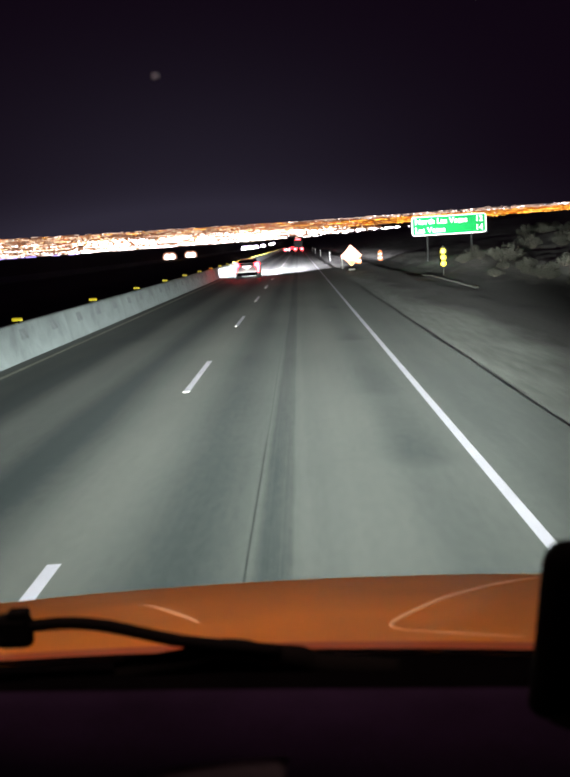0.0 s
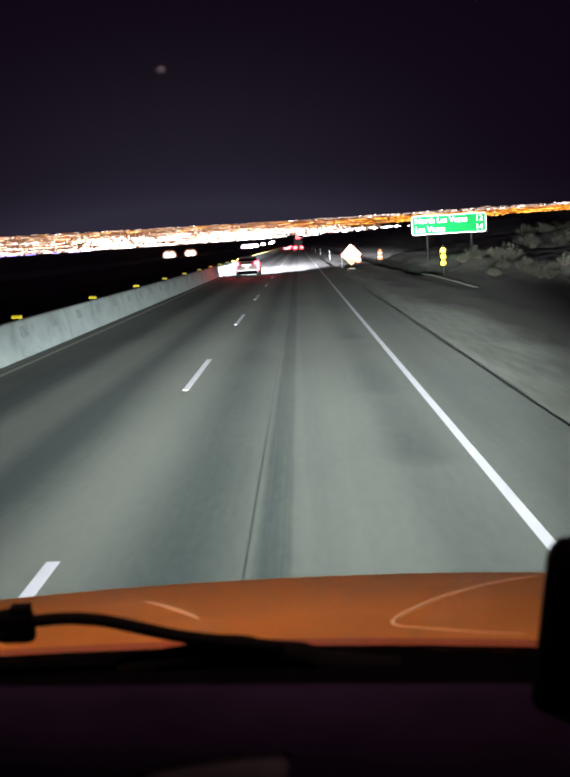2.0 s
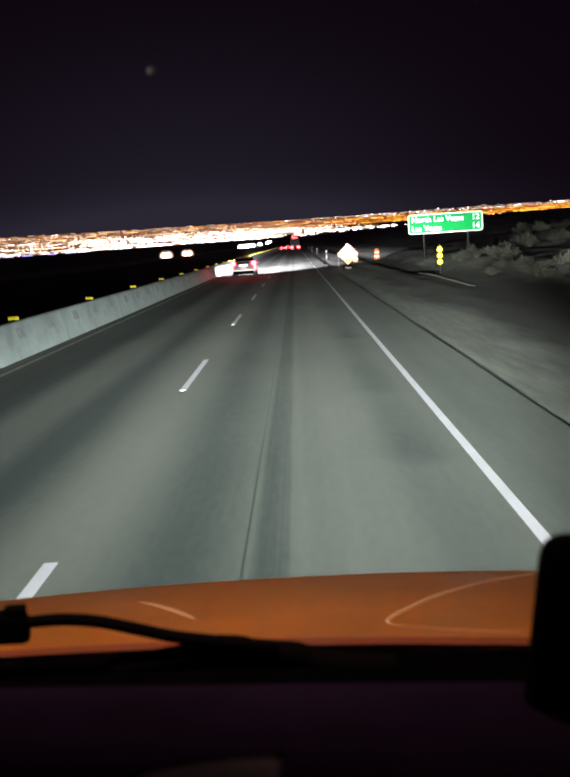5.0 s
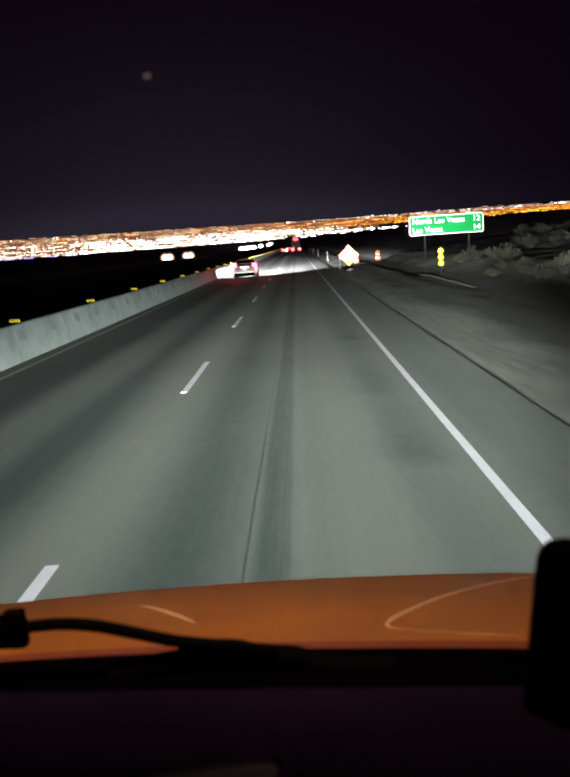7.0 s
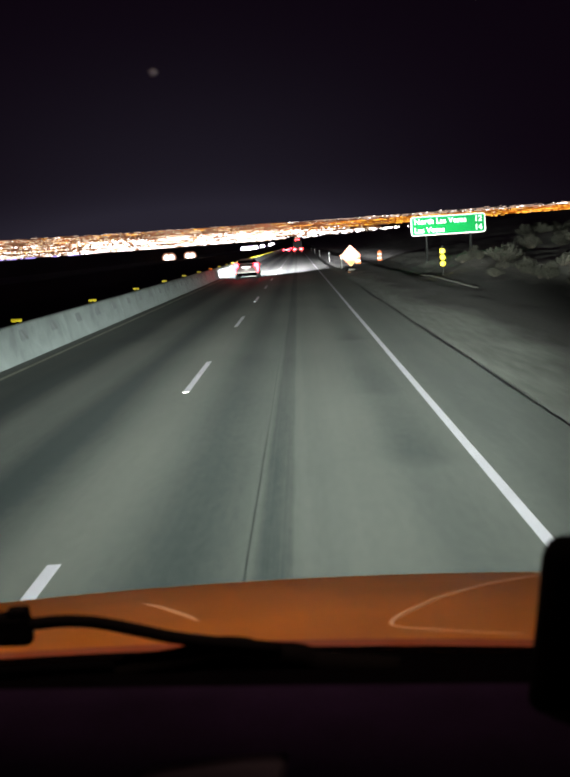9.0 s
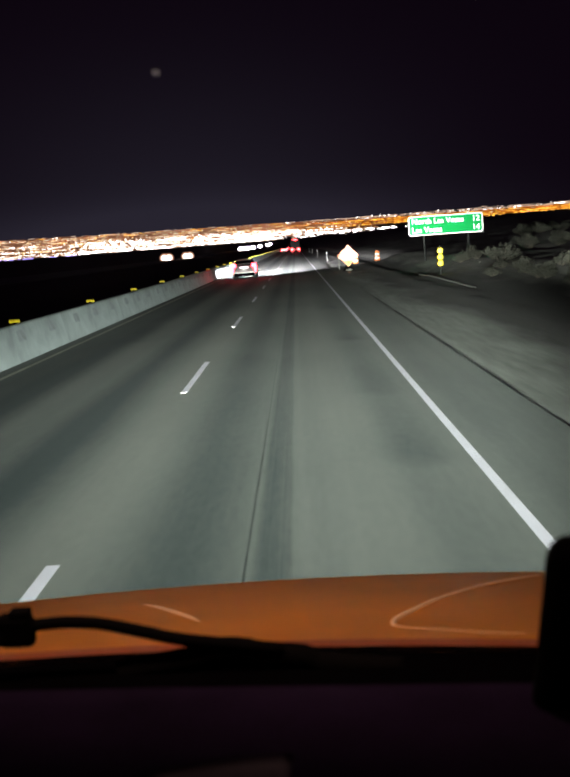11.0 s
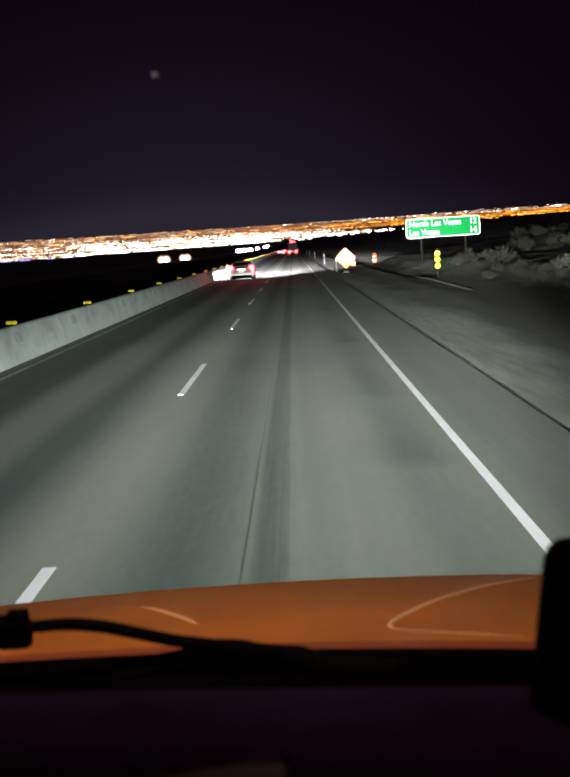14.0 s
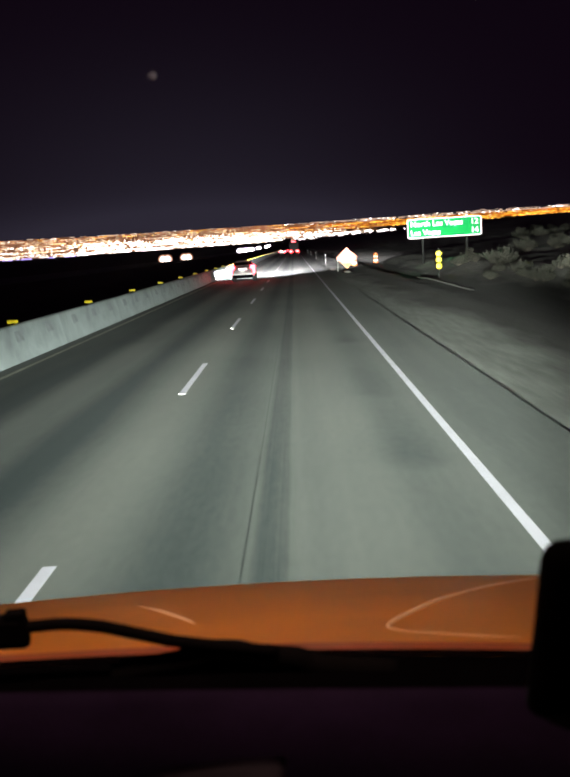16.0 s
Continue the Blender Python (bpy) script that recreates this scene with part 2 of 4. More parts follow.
def ground_material():
    """Stony desert soil: gravel by the road painted as lit, scrub soil further off as dark, in ragged patches."""
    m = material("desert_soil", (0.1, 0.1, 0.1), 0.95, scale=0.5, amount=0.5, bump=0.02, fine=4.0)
    t = m.node_tree
    b = t.nodes["Principled BSDF"]
    op = chain(t)
    grain = b.inputs["Base Color"].links[0].from_socket
    co = t.nodes.new("ShaderNodeTexCoord")
    sep = t.nodes.new("ShaderNodeSeparateXYZ")
    t.links.new(co.outputs["Object"], sep.inputs[0])
    patch = t.nodes.new("ShaderNodeTexNoise")
    patch.inputs["Scale"].default_value, patch.inputs["Detail"].default_value = 0.55, 6
    stretch = t.nodes.new("ShaderNodeMapping")
    stretch.inputs["Scale"].default_value = (1.0, 0.25, 1.0)
    t.links.new(co.outputs["Object"], stretch.inputs[0])
    t.links.new(stretch.outputs[0], patch.inputs["Vector"])
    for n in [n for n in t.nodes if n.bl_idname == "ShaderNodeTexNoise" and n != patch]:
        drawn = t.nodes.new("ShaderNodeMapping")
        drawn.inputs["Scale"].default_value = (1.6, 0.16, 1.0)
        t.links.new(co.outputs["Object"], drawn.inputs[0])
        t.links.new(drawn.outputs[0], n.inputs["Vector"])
    # headlamp falloff put into the tone: bright by the road, near-black beyond
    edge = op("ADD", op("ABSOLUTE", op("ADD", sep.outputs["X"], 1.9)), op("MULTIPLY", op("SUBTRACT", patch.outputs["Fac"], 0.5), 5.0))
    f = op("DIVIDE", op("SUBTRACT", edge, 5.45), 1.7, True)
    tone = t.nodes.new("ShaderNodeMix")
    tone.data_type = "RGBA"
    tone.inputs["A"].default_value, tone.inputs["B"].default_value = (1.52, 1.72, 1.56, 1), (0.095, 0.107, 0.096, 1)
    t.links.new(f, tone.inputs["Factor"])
    mul = t.nodes.new("ShaderNodeMix")
    mul.data_type, mul.blend_type = "RGBA", "MULTIPLY"
    mul.inputs["Factor"].default_value = 1.0
    # crumbling bank soil painted brighter, in place of stronger lamp light
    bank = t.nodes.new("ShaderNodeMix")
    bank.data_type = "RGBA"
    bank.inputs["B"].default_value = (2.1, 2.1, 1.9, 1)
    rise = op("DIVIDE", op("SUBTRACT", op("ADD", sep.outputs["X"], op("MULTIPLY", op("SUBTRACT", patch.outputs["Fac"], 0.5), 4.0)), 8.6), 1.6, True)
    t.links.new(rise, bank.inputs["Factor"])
    t.links.new(tone.outputs["Result"], bank.inputs["A"])
    t.links.new(bank.outputs["Result"], mul.inputs["A"])
    t.links.new(grain, mul.inputs["B"])
    t.links.new(mul.outputs["Result"], b.inputs["Base Color"])
    return m


ASPHALT = road_material()
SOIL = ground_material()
WHITE_LINE = material("white_line_paint", (0.64, 0.645, 0.74), 0.6, scale=1.2, amount=0.12, fine=30)
YELLOW_LINE = material("yellow_line_paint", (0.34, 0.345, 0.28), 0.75, scale=1.0, amount=0.3, fine=25)
KERB_CONCRETE = material("weathered_kerb_concrete", (0.115, 0.118, 0.108), 0.9, scale=2, amount=0.3)
TAR = material("tar_seam", (0.052, 0.064, 0.062), 0.7, scale=2, amount=0.3)
CONCRETE = material("barrier_concrete", (0.33, 0.39, 0.405), 0.85, scale=0.6, amount=0.27, bump=0.0, fine=2.4)
YELLOW_REFLECTOR = material("yellow_reflector", (1.0, 0.80, 0.03), 0.4)
ORANGE_PAINT = material("orange_truck_paint", (0.60, 0.203, 0.012), 0.58, scale=3, amount=0.16, fine=60, coat=0.2)
ORANGE_PAINT.node_tree.nodes["Principled BSDF"].inputs["Coat Roughness"].default_value = 0.15
CREASE_HIGHLIGHT = material("crease_highlight_paint", (0.84, 0.46, 0.27), 0.35, scale=3, amount=0.05, fine=60, coat=0.6)
SHEEN_PAINT = material("edge_sheen_paint", (0.52, 0.22, 0.12), 0.45, scale=3, amount=0.1, fine=60)
DARK_BAND_PAINT = material("shaded_red_paint", (0.20, 0.036, 0.010), 0.6, scale=3, amount=0.12, fine=60)
BLACK_PLASTIC = material("black_plastic", (0.0016, 0.0010, 0.0018), 0.9, scale=14, amount=0.3, bump=0.001, fine=240, spec=0.02)
DASH_PLASTIC = material("dash_plastic", (0.046, 0.022, 0.078), 0.9, scale=9, amount=0.35, bump=0.001, fine=200, spec=0.1)
BLACK_RUBBER = material("black_rubber", (0.002, 0.0012, 0.0018), 0.9, spec=0.05)
CAB_LINING = material("dark_cab_lining", (0.02, 0.016, 0.018), 0.9, scale=8, amount=0.2)
WHITE_CAR_PAINT = material("white_car_paint", (0.32, 0.27, 0.29), 0.3, scale=1, amount=0.05, coat=0.6)
DARK_CAR_PAINT = material("dark_car_paint", (0.03, 0.03, 0.035), 0.3, scale=1, amount=0.1, coat=0.5)
CAR_GLASS = material("dark_car_glass", (0.012, 0.012, 0.014), 0.08)
TYRE = material("tyre_rubber", (0.018, 0.018, 0.018), 0.85)
RIM = material("wheel_alloy", (0.45, 0.45, 0.46), 0.35, metal=0.9)
PLATE = material("pale_plate", (0.8, 0.8, 0.78), 0.5)
TAIL_RED = glow("lit_tail_lamp", (1.0, 0.022, 0.034), 42.0, True)
PLATE_GLOW = glow("white_plate_glow", (1.0, 0.90, 0.95), 4.0)
BRAKE_RED = glow("far_red_lamp", (1.0, 0.022, 0.025), 45.0)
GLARE_WHITE = glare_disc("headlamp_glare_white", (1.0, 0.95, 1.0), (0.75, 0.55, 1.0), 150.0, 1.9)
GLARE_WARM = glare_disc("headlamp_glare_warm", (1.0, 0.85, 0.70), (1.0, 0.38, 0.22), 14.0, 1.5)
AMBER = glow("amber_marker_lamp", (1.0, 0.55, 0.06), 14.0)
SIGN_GREEN = material("green_sign_sheeting", (0.001, 0.205, 0.050), 0.85, scale=1.5, amount=0.06, fine=12, spec=0.03)
SIGN_WHITE = material("white_sign_sheeting", (0.88, 0.90, 0.88), 0.45)
SIGN_ORANGE = material("orange_sign_sheeting", (0.97, 0.37, 0.15), 0.5, scale=2.0, amount=0.12, fine=9)
SIGN_EDGE = material("deep_orange_sign_edge", (0.55, 0.035, 0.004), 0.5, scale=2.0, amount=0.12, fine=9)
CLIP_YELLOW = material("amber_clip_plastic", (0.75, 0.36, 0.02), 0.5, scale=3, amount=0.1)
SIGN_LEGEND = material("washed_out_legend", (0.62, 0.26, 0.10), 0.5)
DRUM_ORANGE = material("orange_drum_plastic", (0.85, 0.17, 0.03), 0.5, scale=3, amount=0.12)
DRUM_WHITE = material("white_drum_band", (0.9, 0.9, 0.88), 0.45)
STEEL = material("galvanised_post", (0.016, 0.017, 0.017), 0.8, scale=6, amount=0.25, spec=0.1)
POST_WHITE = material("white_post_plastic", (0.05, 0.054, 0.05), 0.6, scale=5, amount=0.1)
TRAILER_WHITE = material("grey_trailer_panel", (0.008, 0.006, 0.006), 0.7, scale=1, amount=0.15)
SHRUB_LEAF = material("dusty_shrub_leaf", (0.029, 0.030, 0.022), 0.9, scale=2.0, amount=0.35)
SHRUB_WOOD = material("shrub_twig", (0.08, 0.068, 0.055), 0.9, scale=5, amount=0.3)
ROCK = material("pale_boulder", (0.06, 0.056, 0.05), 0.9, scale=1.6, amount=0.3, bump=0.02, fine=12)


# ---- mesh helpers ----
def mesh_of(name, bm, mat, smooth=False):
    me = bpy.data.meshes.new(name)
    bm.normal_update()
    bm.to_mesh(me)
    bm.free()
    me.materials.append(mat)
    if smooth:
        me.polygons.foreach_set("use_smooth", [True] * len(me.polygons))
    return me


def part(name, bm, mat, parent=None, label="", smooth=False):
    ob = new(name, mesh_of(name, bm, mat, smooth))
    if parent is not None:
        ob.parent = parent
    if label:
        ob["label"] = label
    return ob


def share(name, me, parent, m):
    ob = new(name, me)
    ob.parent = parent
    ob.matrix_basis = m
    return ob


def thing(name, m, label, category, group="", kind=""):
    ob = new(name)
    ob.matrix_world = m
    return tagged(ob, label, category, group, kind)


def box(bm, cx, cy, cz, sx, sy, sz, bevel=0.0, segments=2, m=None):
    r = bmesh.ops.create_cube(bm, size=1.0)
    vs = r["verts"]
    bmesh.ops.scale(bm, vec=(sx, sy, sz), verts=vs)
    if bevel:
        es = list({e for v in vs for e in v.link_edges})
        r = bmesh.ops.bevel(bm, geom=es, offset=bevel, segments=segments, profile=0.5, affect="EDGES")
        vs = list({v for f in r["faces"] for v in f.verts} | {v for v in vs if v.is_valid})
    bmesh.ops.translate(bm, vec=(cx, cy, cz), verts=vs)
    if m is not None:
        bmesh.ops.transform(bm, matrix=m, verts=vs)
    return vs


def boxed(*a, **k):
    bm = bmesh.new()
    box(bm, *a, **k)
    return bm


def rod(bm, a, b, r1, r2=None, sides=10):
    a, b = Vector(a), Vector(b)
    d = b - a
    m = Matrix.Translation((a + b) / 2) @ d.to_track_quat("Z", "Y").to_matrix().to_4x4()
    bmesh.ops.create_cone(bm, cap_ends=True, segments=sides, radius1=r1, radius2=r1 if r2 is None else r2, depth=d.length, matrix=m)


def rodded(*a, **k):
    bm = bmesh.new()
    rod(bm, *a, **k)
    return bm


def lathe(profile, sides=20):
    """A turned body from (radius, height) pairs."""
    bm = bmesh.new()
    rings = []
    for r, z in profile:
        rings.append([bm.verts.new((r * math.cos(2 * math.pi * i / sides), r * math.sin(2 * math.pi * i / sides), z)) for i in range(sides)])
    for a, b in zip(rings, rings[1:]):
        for i in range(sides):
            bm.faces.new((a[i], a[(i + 1) % sides], b[(i + 1) % sides], b[i]))
    bm.faces.new(rings[0][::-1])
    bm.faces.new(rings[-1])
    return bm


def sheet(us, vs, fn):
    """A grid of quads over us x vs; fn(u, v) gives the point."""
    bm = bmesh.new()
    g = [[bm.verts.new(fn(u, v)) for v in vs] for u in us]
    for i in range(len(us) - 1):
        for j in range(len(vs) - 1):
            bm.faces.new((g[i][j], g[i + 1][j], g[i + 1][j + 1], g[i][j + 1]))
    return bm


def prism(outline, depth, bevel=0.0):
    """A plate in the xz plane from its outline, reaching depth towards +y."""
    bm = bmesh.new()
    front = [bm.verts.new((x, 0, z)) for x, z in outline]
    back = [bm.verts.new((x, depth, z)) for x, z in outline]
    n = len(outline)
    bm.faces.new(front)
    bm.faces.new(back[::-1])
    for i in range(n):
        bm.faces.new((front[(i + 1) % n], front[i], back[i], back[(i + 1) % n]))
    if bevel:
        bmesh.ops.bevel(bm, geom=list(bm.edges), offset=bevel, segments=2, profile=0.5, affect="EDGES")
    bmesh.ops.recalc_face_normals(bm, faces=list(bm.faces))
    return bm


def rounded(w, h, r, steps=5):
    pts = []
    for cx, cz, a0 in ((w / 2 - r, h / 2 - r, 0), (-w / 2 + r, h / 2 - r, 90), (-w / 2 + r, -h / 2 + r, 180), (w / 2 - r, -h / 2 + r, 270)):
        for i in range(steps + 1):
            a = radians(a0 + 90 * i / steps)
            pts.append((cx + r * math.cos(a), cz + r * math.sin(a)))
    return pts


# ---- lie of the land ----
def road_rise(y):
    return 22.0 * (max(y, 0) / 2600.0) ** 2


def smooth01(t):
    t = min(1.0, max(0.0, t))
    return t * t * (3 - 2 * t)


def land(x, y):
    """Height of the ground: flat by the road, a slope on the right, a higher carriageway far left."""
    r = math.hypot(x, y)
    far = 22.0 * (min(r, 2600.0) / 2600.0) ** 2 if y > -200 else 0.0
    if r > 2600:
        far = 22.0 + (min(r, 4350.0 + 380.0 * smooth01(x / 900.0)) - 2600) / 2200 * 112.0
    z = far - 0.04
    fade = smooth01((2300 - r) / 1000)
    if x > 5.0:
        z += fade * (-0.26 * smooth01((x - 6.6) / 1.4) * smooth01((y - 52) / 12) * smooth01((90 - y) / 30) + (0.05 + 0.13 * smooth01((y - 45) / 25)) * math.exp(-((x - 6.3 - 0.5 * noise.noise((0.4, y * 0.09, 7.0))) / 0.55) ** 2) * (0.55 + 0.8 * noise.noise((x * 0.4, y * 0.16, 4.0))) + 0.088 * max(0.0, min(x, 85.0) - 9.0) + 0.2 * smooth01((x - 8.6) / 3.0))
        z += fade * 0.07 * smooth01((x - 5.0) / 1.2) * noise.noise((x * 1.1, y * 0.5, 11.0))
        near = smooth01((120 - y) / 40)
        z += fade * near * (0.42 * smooth01((x - 7.3) / 3.6) + smooth01((x - 7.6) / 2.0) * (0.20 * noise.noise((x * 0.42, y * 0.26, 21.0)) + 0.09 * noise.noise((x * 1.1, y * 0.7, 15.0))))
        rough = smooth01((x - 6) / 6)
        z += fade * rough * (0.28 * noise.noise((x * 0.11, y * 0.08, 0.3)) + 0.10 * noise.noise((x * 0.5, y * 0.4, 2.0)))
        z += fade * smooth01((x - 30) / 40) * 2.0 * noise.noise((x * 0.012, y * 0.008, 5.0))
    if x < -7.4:
        z += fade * (-0.5 * smooth01((-7.4 - x) / 2.5) + 0.75 * smooth01((-9.5 - x) / 6.0))
        z += fade * 0.12 * noise.noise((x * 0.2, y * 0.15, 1.3)) * smooth01((-8 - x) / 3) * smooth01((x + 17) / 3)
    return z


def spread(lo, hi, first, ratio):
    out, s = [lo], first
    while out[-1] < hi:
        out.append(min(hi, out[-1] + s))
        s *= ratio
    return out


right_xs = spread(2.93, 9.0, 0.25, 1.0)[:-1] + spread(9.02, 4700, 0.4, 1.07)
left_xs = [-x for x in spread(7.15, 4700, 0.6, 1.09)]
ys = [-y for y in spread(0, 600, 3, 1.25)][::-1][:-1] + spread(0, 4900, 0.9, 1.018)
xs = left_xs[::-1] + [-2.0] + right_xs
bm = sheet(xs, ys, lambda x, y: (x, y, land(x, y) if (x > 2.9 or x < -7) else land(4, y) - 0.10))
bmesh.ops.recalc_face_normals(bm, faces=list(bm.faces))
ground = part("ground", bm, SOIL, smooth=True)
tagged(ground, "dark stony desert ground with scattered scrub beside the road", "ground", kind="structure")

long_ys = [-440, -380, -320, -260, -200, -140, -100, -60, -30] + spread(0, 1900, 6, 1.05)


def strip(name, mat, x0, x1, top, label, category, thick=0.0, y0=None, y1=None, wobble=0.0):
    yy = [y for y in long_ys if (y0 is None or y > y0) and (y1 is None or y < y1)]
    yy = ([y0] if y0 is not None else []) + yy + ([y1] if y1 is not None else [])
    bm = bmesh.new()
    rows = []
    for y in yy:
        z = road_rise(y) + top
        w = wobble * noise.noise((0.7, y * 0.35, x0))
        a = w if wobble < 0.1 else 0.0
        ring = [(x0 + a, z)] + [(x1 + w, z)]
        if thick:
            ring = [(x0 + a, z - thick)] + ring + [(x1 + w, z - thick)]
        rows.append([bm.verts.new((x, y, zz)) for x, zz in ring])
    for a, b in zip(rows, rows[1:]):
        for i in range(len(a) - 1):
            bm.faces.new((a[i], a[i + 1], b[i + 1], b[i]))
    ob = part(name, bm, mat)
    return tagged(ob, label, category, kind="structure")


strip("road", ASPHALT, -6.98, 2.95, 0.0, "worn grey asphalt carriageway with two lanes and shoulders", "road", thick=0.09)
strip("edge_line", WHITE_LINE, 1.628, 1.728, 0.005, "solid white edge line painted on asphalt", "road marking")
strip("median_line", YELLOW_LINE, -6.06, -5.94, 0.005, "faded yellow line painted along the median shoulder", "road marking")
strip("tar_seam", TAR, -0.509, -0.494, 0.004, "thin dark tar-sealed seam running along the lane", "road seam", wobble=0.03)
strip("opposite_road", ASPHALT, -43.0, -30.0, 0.36, "dark opposite carriageway across the median", "road", thick=0.2)

# lane dashes, one object each
bm = boxed(0, 0, 0, 0.105, 4.0, 0.003)
dash_mesh = mesh_of("lane_dash", bm, WHITE_LINE)
for i in range(-36, 28):
    y = 16.75 + 12.19 * i
    ob = new("lane_dash", dash_mesh)
    ob.matrix_world = pose(-1.945, y, road_rise(y) + 0.005)
    tagged(ob, "short white painted lane dash on asphalt", "road marking", "lane dashes", "structure")


# raised reflective studs at the near end of each dash
STUD = material("white_reflective_stud", (0.76, 0.76, 0.76), 0.4, scale=20, amount=0.08)
stud_mesh = mesh_of("stud", boxed(0, 0, 0.008, 0.09, 0.06, 0.012, bevel=0.005), STUD)
for i in range(-36, 28):
    y = 16.75 + 12.19 * i - 2.06
    ob = new("road_stud", stud_mesh)
    ob.matrix_world = pose(-1.945, y, road_rise(y) + 0.007)
    tagged(ob, "small white raised road stud on a lane dash", "road stud", "road studs")


# ---- concrete median barrier in cast segments ----
def barrier_segment(length):
    out = [(-0.28, 0), (0.28, 0), (0.27, 0.03), (0.09, 0.82), (0.06, 0.85), (-0.06, 0.85), (-0.09, 0.82), (-0.27, 0.03)]
    bm = bmesh.new()
    n = 7
    rows = [[bm.verts.new((x, length * k / n, z)) for x, z in out] for k in range(n + 1)]
    for a, b in zip(rows, rows[1:]):
        for i in range(len(out)):
            j = (i + 1) % len(out)
            bm.faces.new((a[i], b[i], b[j], a[j]))
    bm.faces.new(rows[0])
    bm.faces.new(rows[-1][::-1])
    bmesh.ops.recalc_face_normals(bm, faces=list(bm.faces))
    return bm


SEG = 8.13
seg_mesh = mesh_of("barrier_segment", barrier_segment(SEG - 0.006), CONCRETE)
# lifting slots are thin boxes in a darker concrete tone
slot_mesh = mesh_of("lifting_slot", boxed(0, 0, 0, 0.03, 0.60, 0.26, bevel=0.012), material("darker_concrete", (0.25, 0.29, 0.305), 0.9, scale=4, amount=0.3))
base_mesh = mesh_of("reflector_base", boxed(0, 0, 0.02, 0.07, 0.10, 0.04, bevel=0.008), BLACK_RUBBER)
lens_mesh = mesh_of("reflector_lens", boxed(0, 0, 0.075, 0.26, 0.03, 0.085, bevel=0.018), YELLOW_REFLECTOR)


def barrier_run(y0, count):
    for i in range(count):
        y = y0 + SEG * i
        b = thing("concrete_barrier", pose(-6.70, y, road_rise(y) - 0.004),
                  "pale stained concrete median barrier segment beside the shoulder", "barrier", "median barrier")
        share("segment", seg_mesh, b, pose(0, 0, 0))
        for sy in (1.6, 4.2, 6.9):
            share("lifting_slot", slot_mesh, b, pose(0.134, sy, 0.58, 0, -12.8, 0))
        r = share("reflector", base_mesh, b, pose(0, 4.25, 0.85))
        share("lens", lens_mesh, r, pose(0, 0, 0))


barrier_run(-15.1 - 11 * SEG, 73)
barrier_run(-15.1 - 51 * SEG, 21)


def clear_glass():
    m = bpy.data.materials.new("clear_glass")
    m.use_nodes = True
    t = m.node_tree
    t.nodes.clear()
    out, mix = t.nodes.new("ShaderNodeOutputMaterial"), t.nodes.new("ShaderNodeMixShader")
    clear, gloss = t.nodes.new("ShaderNodeBsdfTransparent"), t.nodes.new("ShaderNodeBsdfGlossy")
    gloss.inputs["Roughness"].default_value = 0.02
    mix.inputs[0].default_value = 0.03
    t.links.new(clear.outputs[0], mix.inputs[1])
    t.links.new(gloss.outputs[0], mix.inputs[2])
    t.links.new(mix.outputs[0], out.inputs[0])
    return m


def spot_material():
    m = bpy.data.materials.new("pale_spot")
    m.use_nodes = True
    t = m.node_tree
    t.nodes.clear()
    out, mix = t.nodes.new("ShaderNodeOutputMaterial"), t.nodes.new("ShaderNodeMixShader")
    a, b = t.nodes.new("ShaderNodeBsdfDiffuse"), t.nodes.new("ShaderNodeBsdfTranslucent")
    for n in (a, b):
        n.inputs["Color"].default_value = (0.75, 0.80, 1.0, 1)
        t.links.new(n.outputs[0], mix.inputs[1 if n is a else 2])
    t.links.new(mix.outputs[0], out.inputs[0])
    return m


# ---- the truck that carries the camera ----
truck = thing("truck", pose(0, 0, 0), "orange truck with a sloping bonnet and dark cab", "truck")


def bonnet_z(x, y):
    t = (y - 1.16) / 1.20
    z = 1.690 - 0.326 * t - 0.019 * t * t
    u = min(1.0, max(0.0, t))
    z -= (0.063 - 0.024 * u) * x * x + (0.044 - 0.0335 * u) * x
    if y > 2.36:
        z -= 1.55 * (y - 2.36) ** 2 + 0.12 * (y - 2.36)
    return z


bm = sheet([-1.1 + 2.2 * i / 110 for i in range(111)], [1.14 + 1.71 * j / 90 for j in range(91)], lambda x, y: (x, y, bonnet_z(x, y)))
bmesh.ops.solidify(bm, geom=list(bm.faces), thickness=0.02)
part("bonnet", bm, ORANGE_PAINT, truck, "glossy orange bonnet", smooth=True)


def tube(points, radius, sides=8, taper=None):
    bm = bmesh.new()
    pts = [Vector(p) for p in points]
    rings = []
    for i, p in enumerate(pts):
        d = (pts[min(i + 1, len(pts) - 1)] - pts[max(i - 1, 0)]).normalized()
        a = d.orthogonal().normalized() if abs(d.z) > 0.9 else d.cross(Vector((0, 0, 1))).normalized()
        b = d.cross(a)
        r = radius if taper is None else radius * taper[i]
        rings.append([bm.verts.new(p + r * (math.cos(2 * math.pi * k / sides) * a + math.sin(2 * math.pi * k / sides) * b)) for k in range(sides)])
    for u, v in zip(rings, rings[1:]):
        for k in range(sides):
            bm.faces.new((u[k], u[(k + 1) % sides], v[(k + 1) % sides], v[k]))
    bm.faces.new(rings[0][::-1])
    bm.faces.new(rings[-1])
    bmesh.ops.recalc_face_normals(bm, faces=list(bm.faces))
    return bm


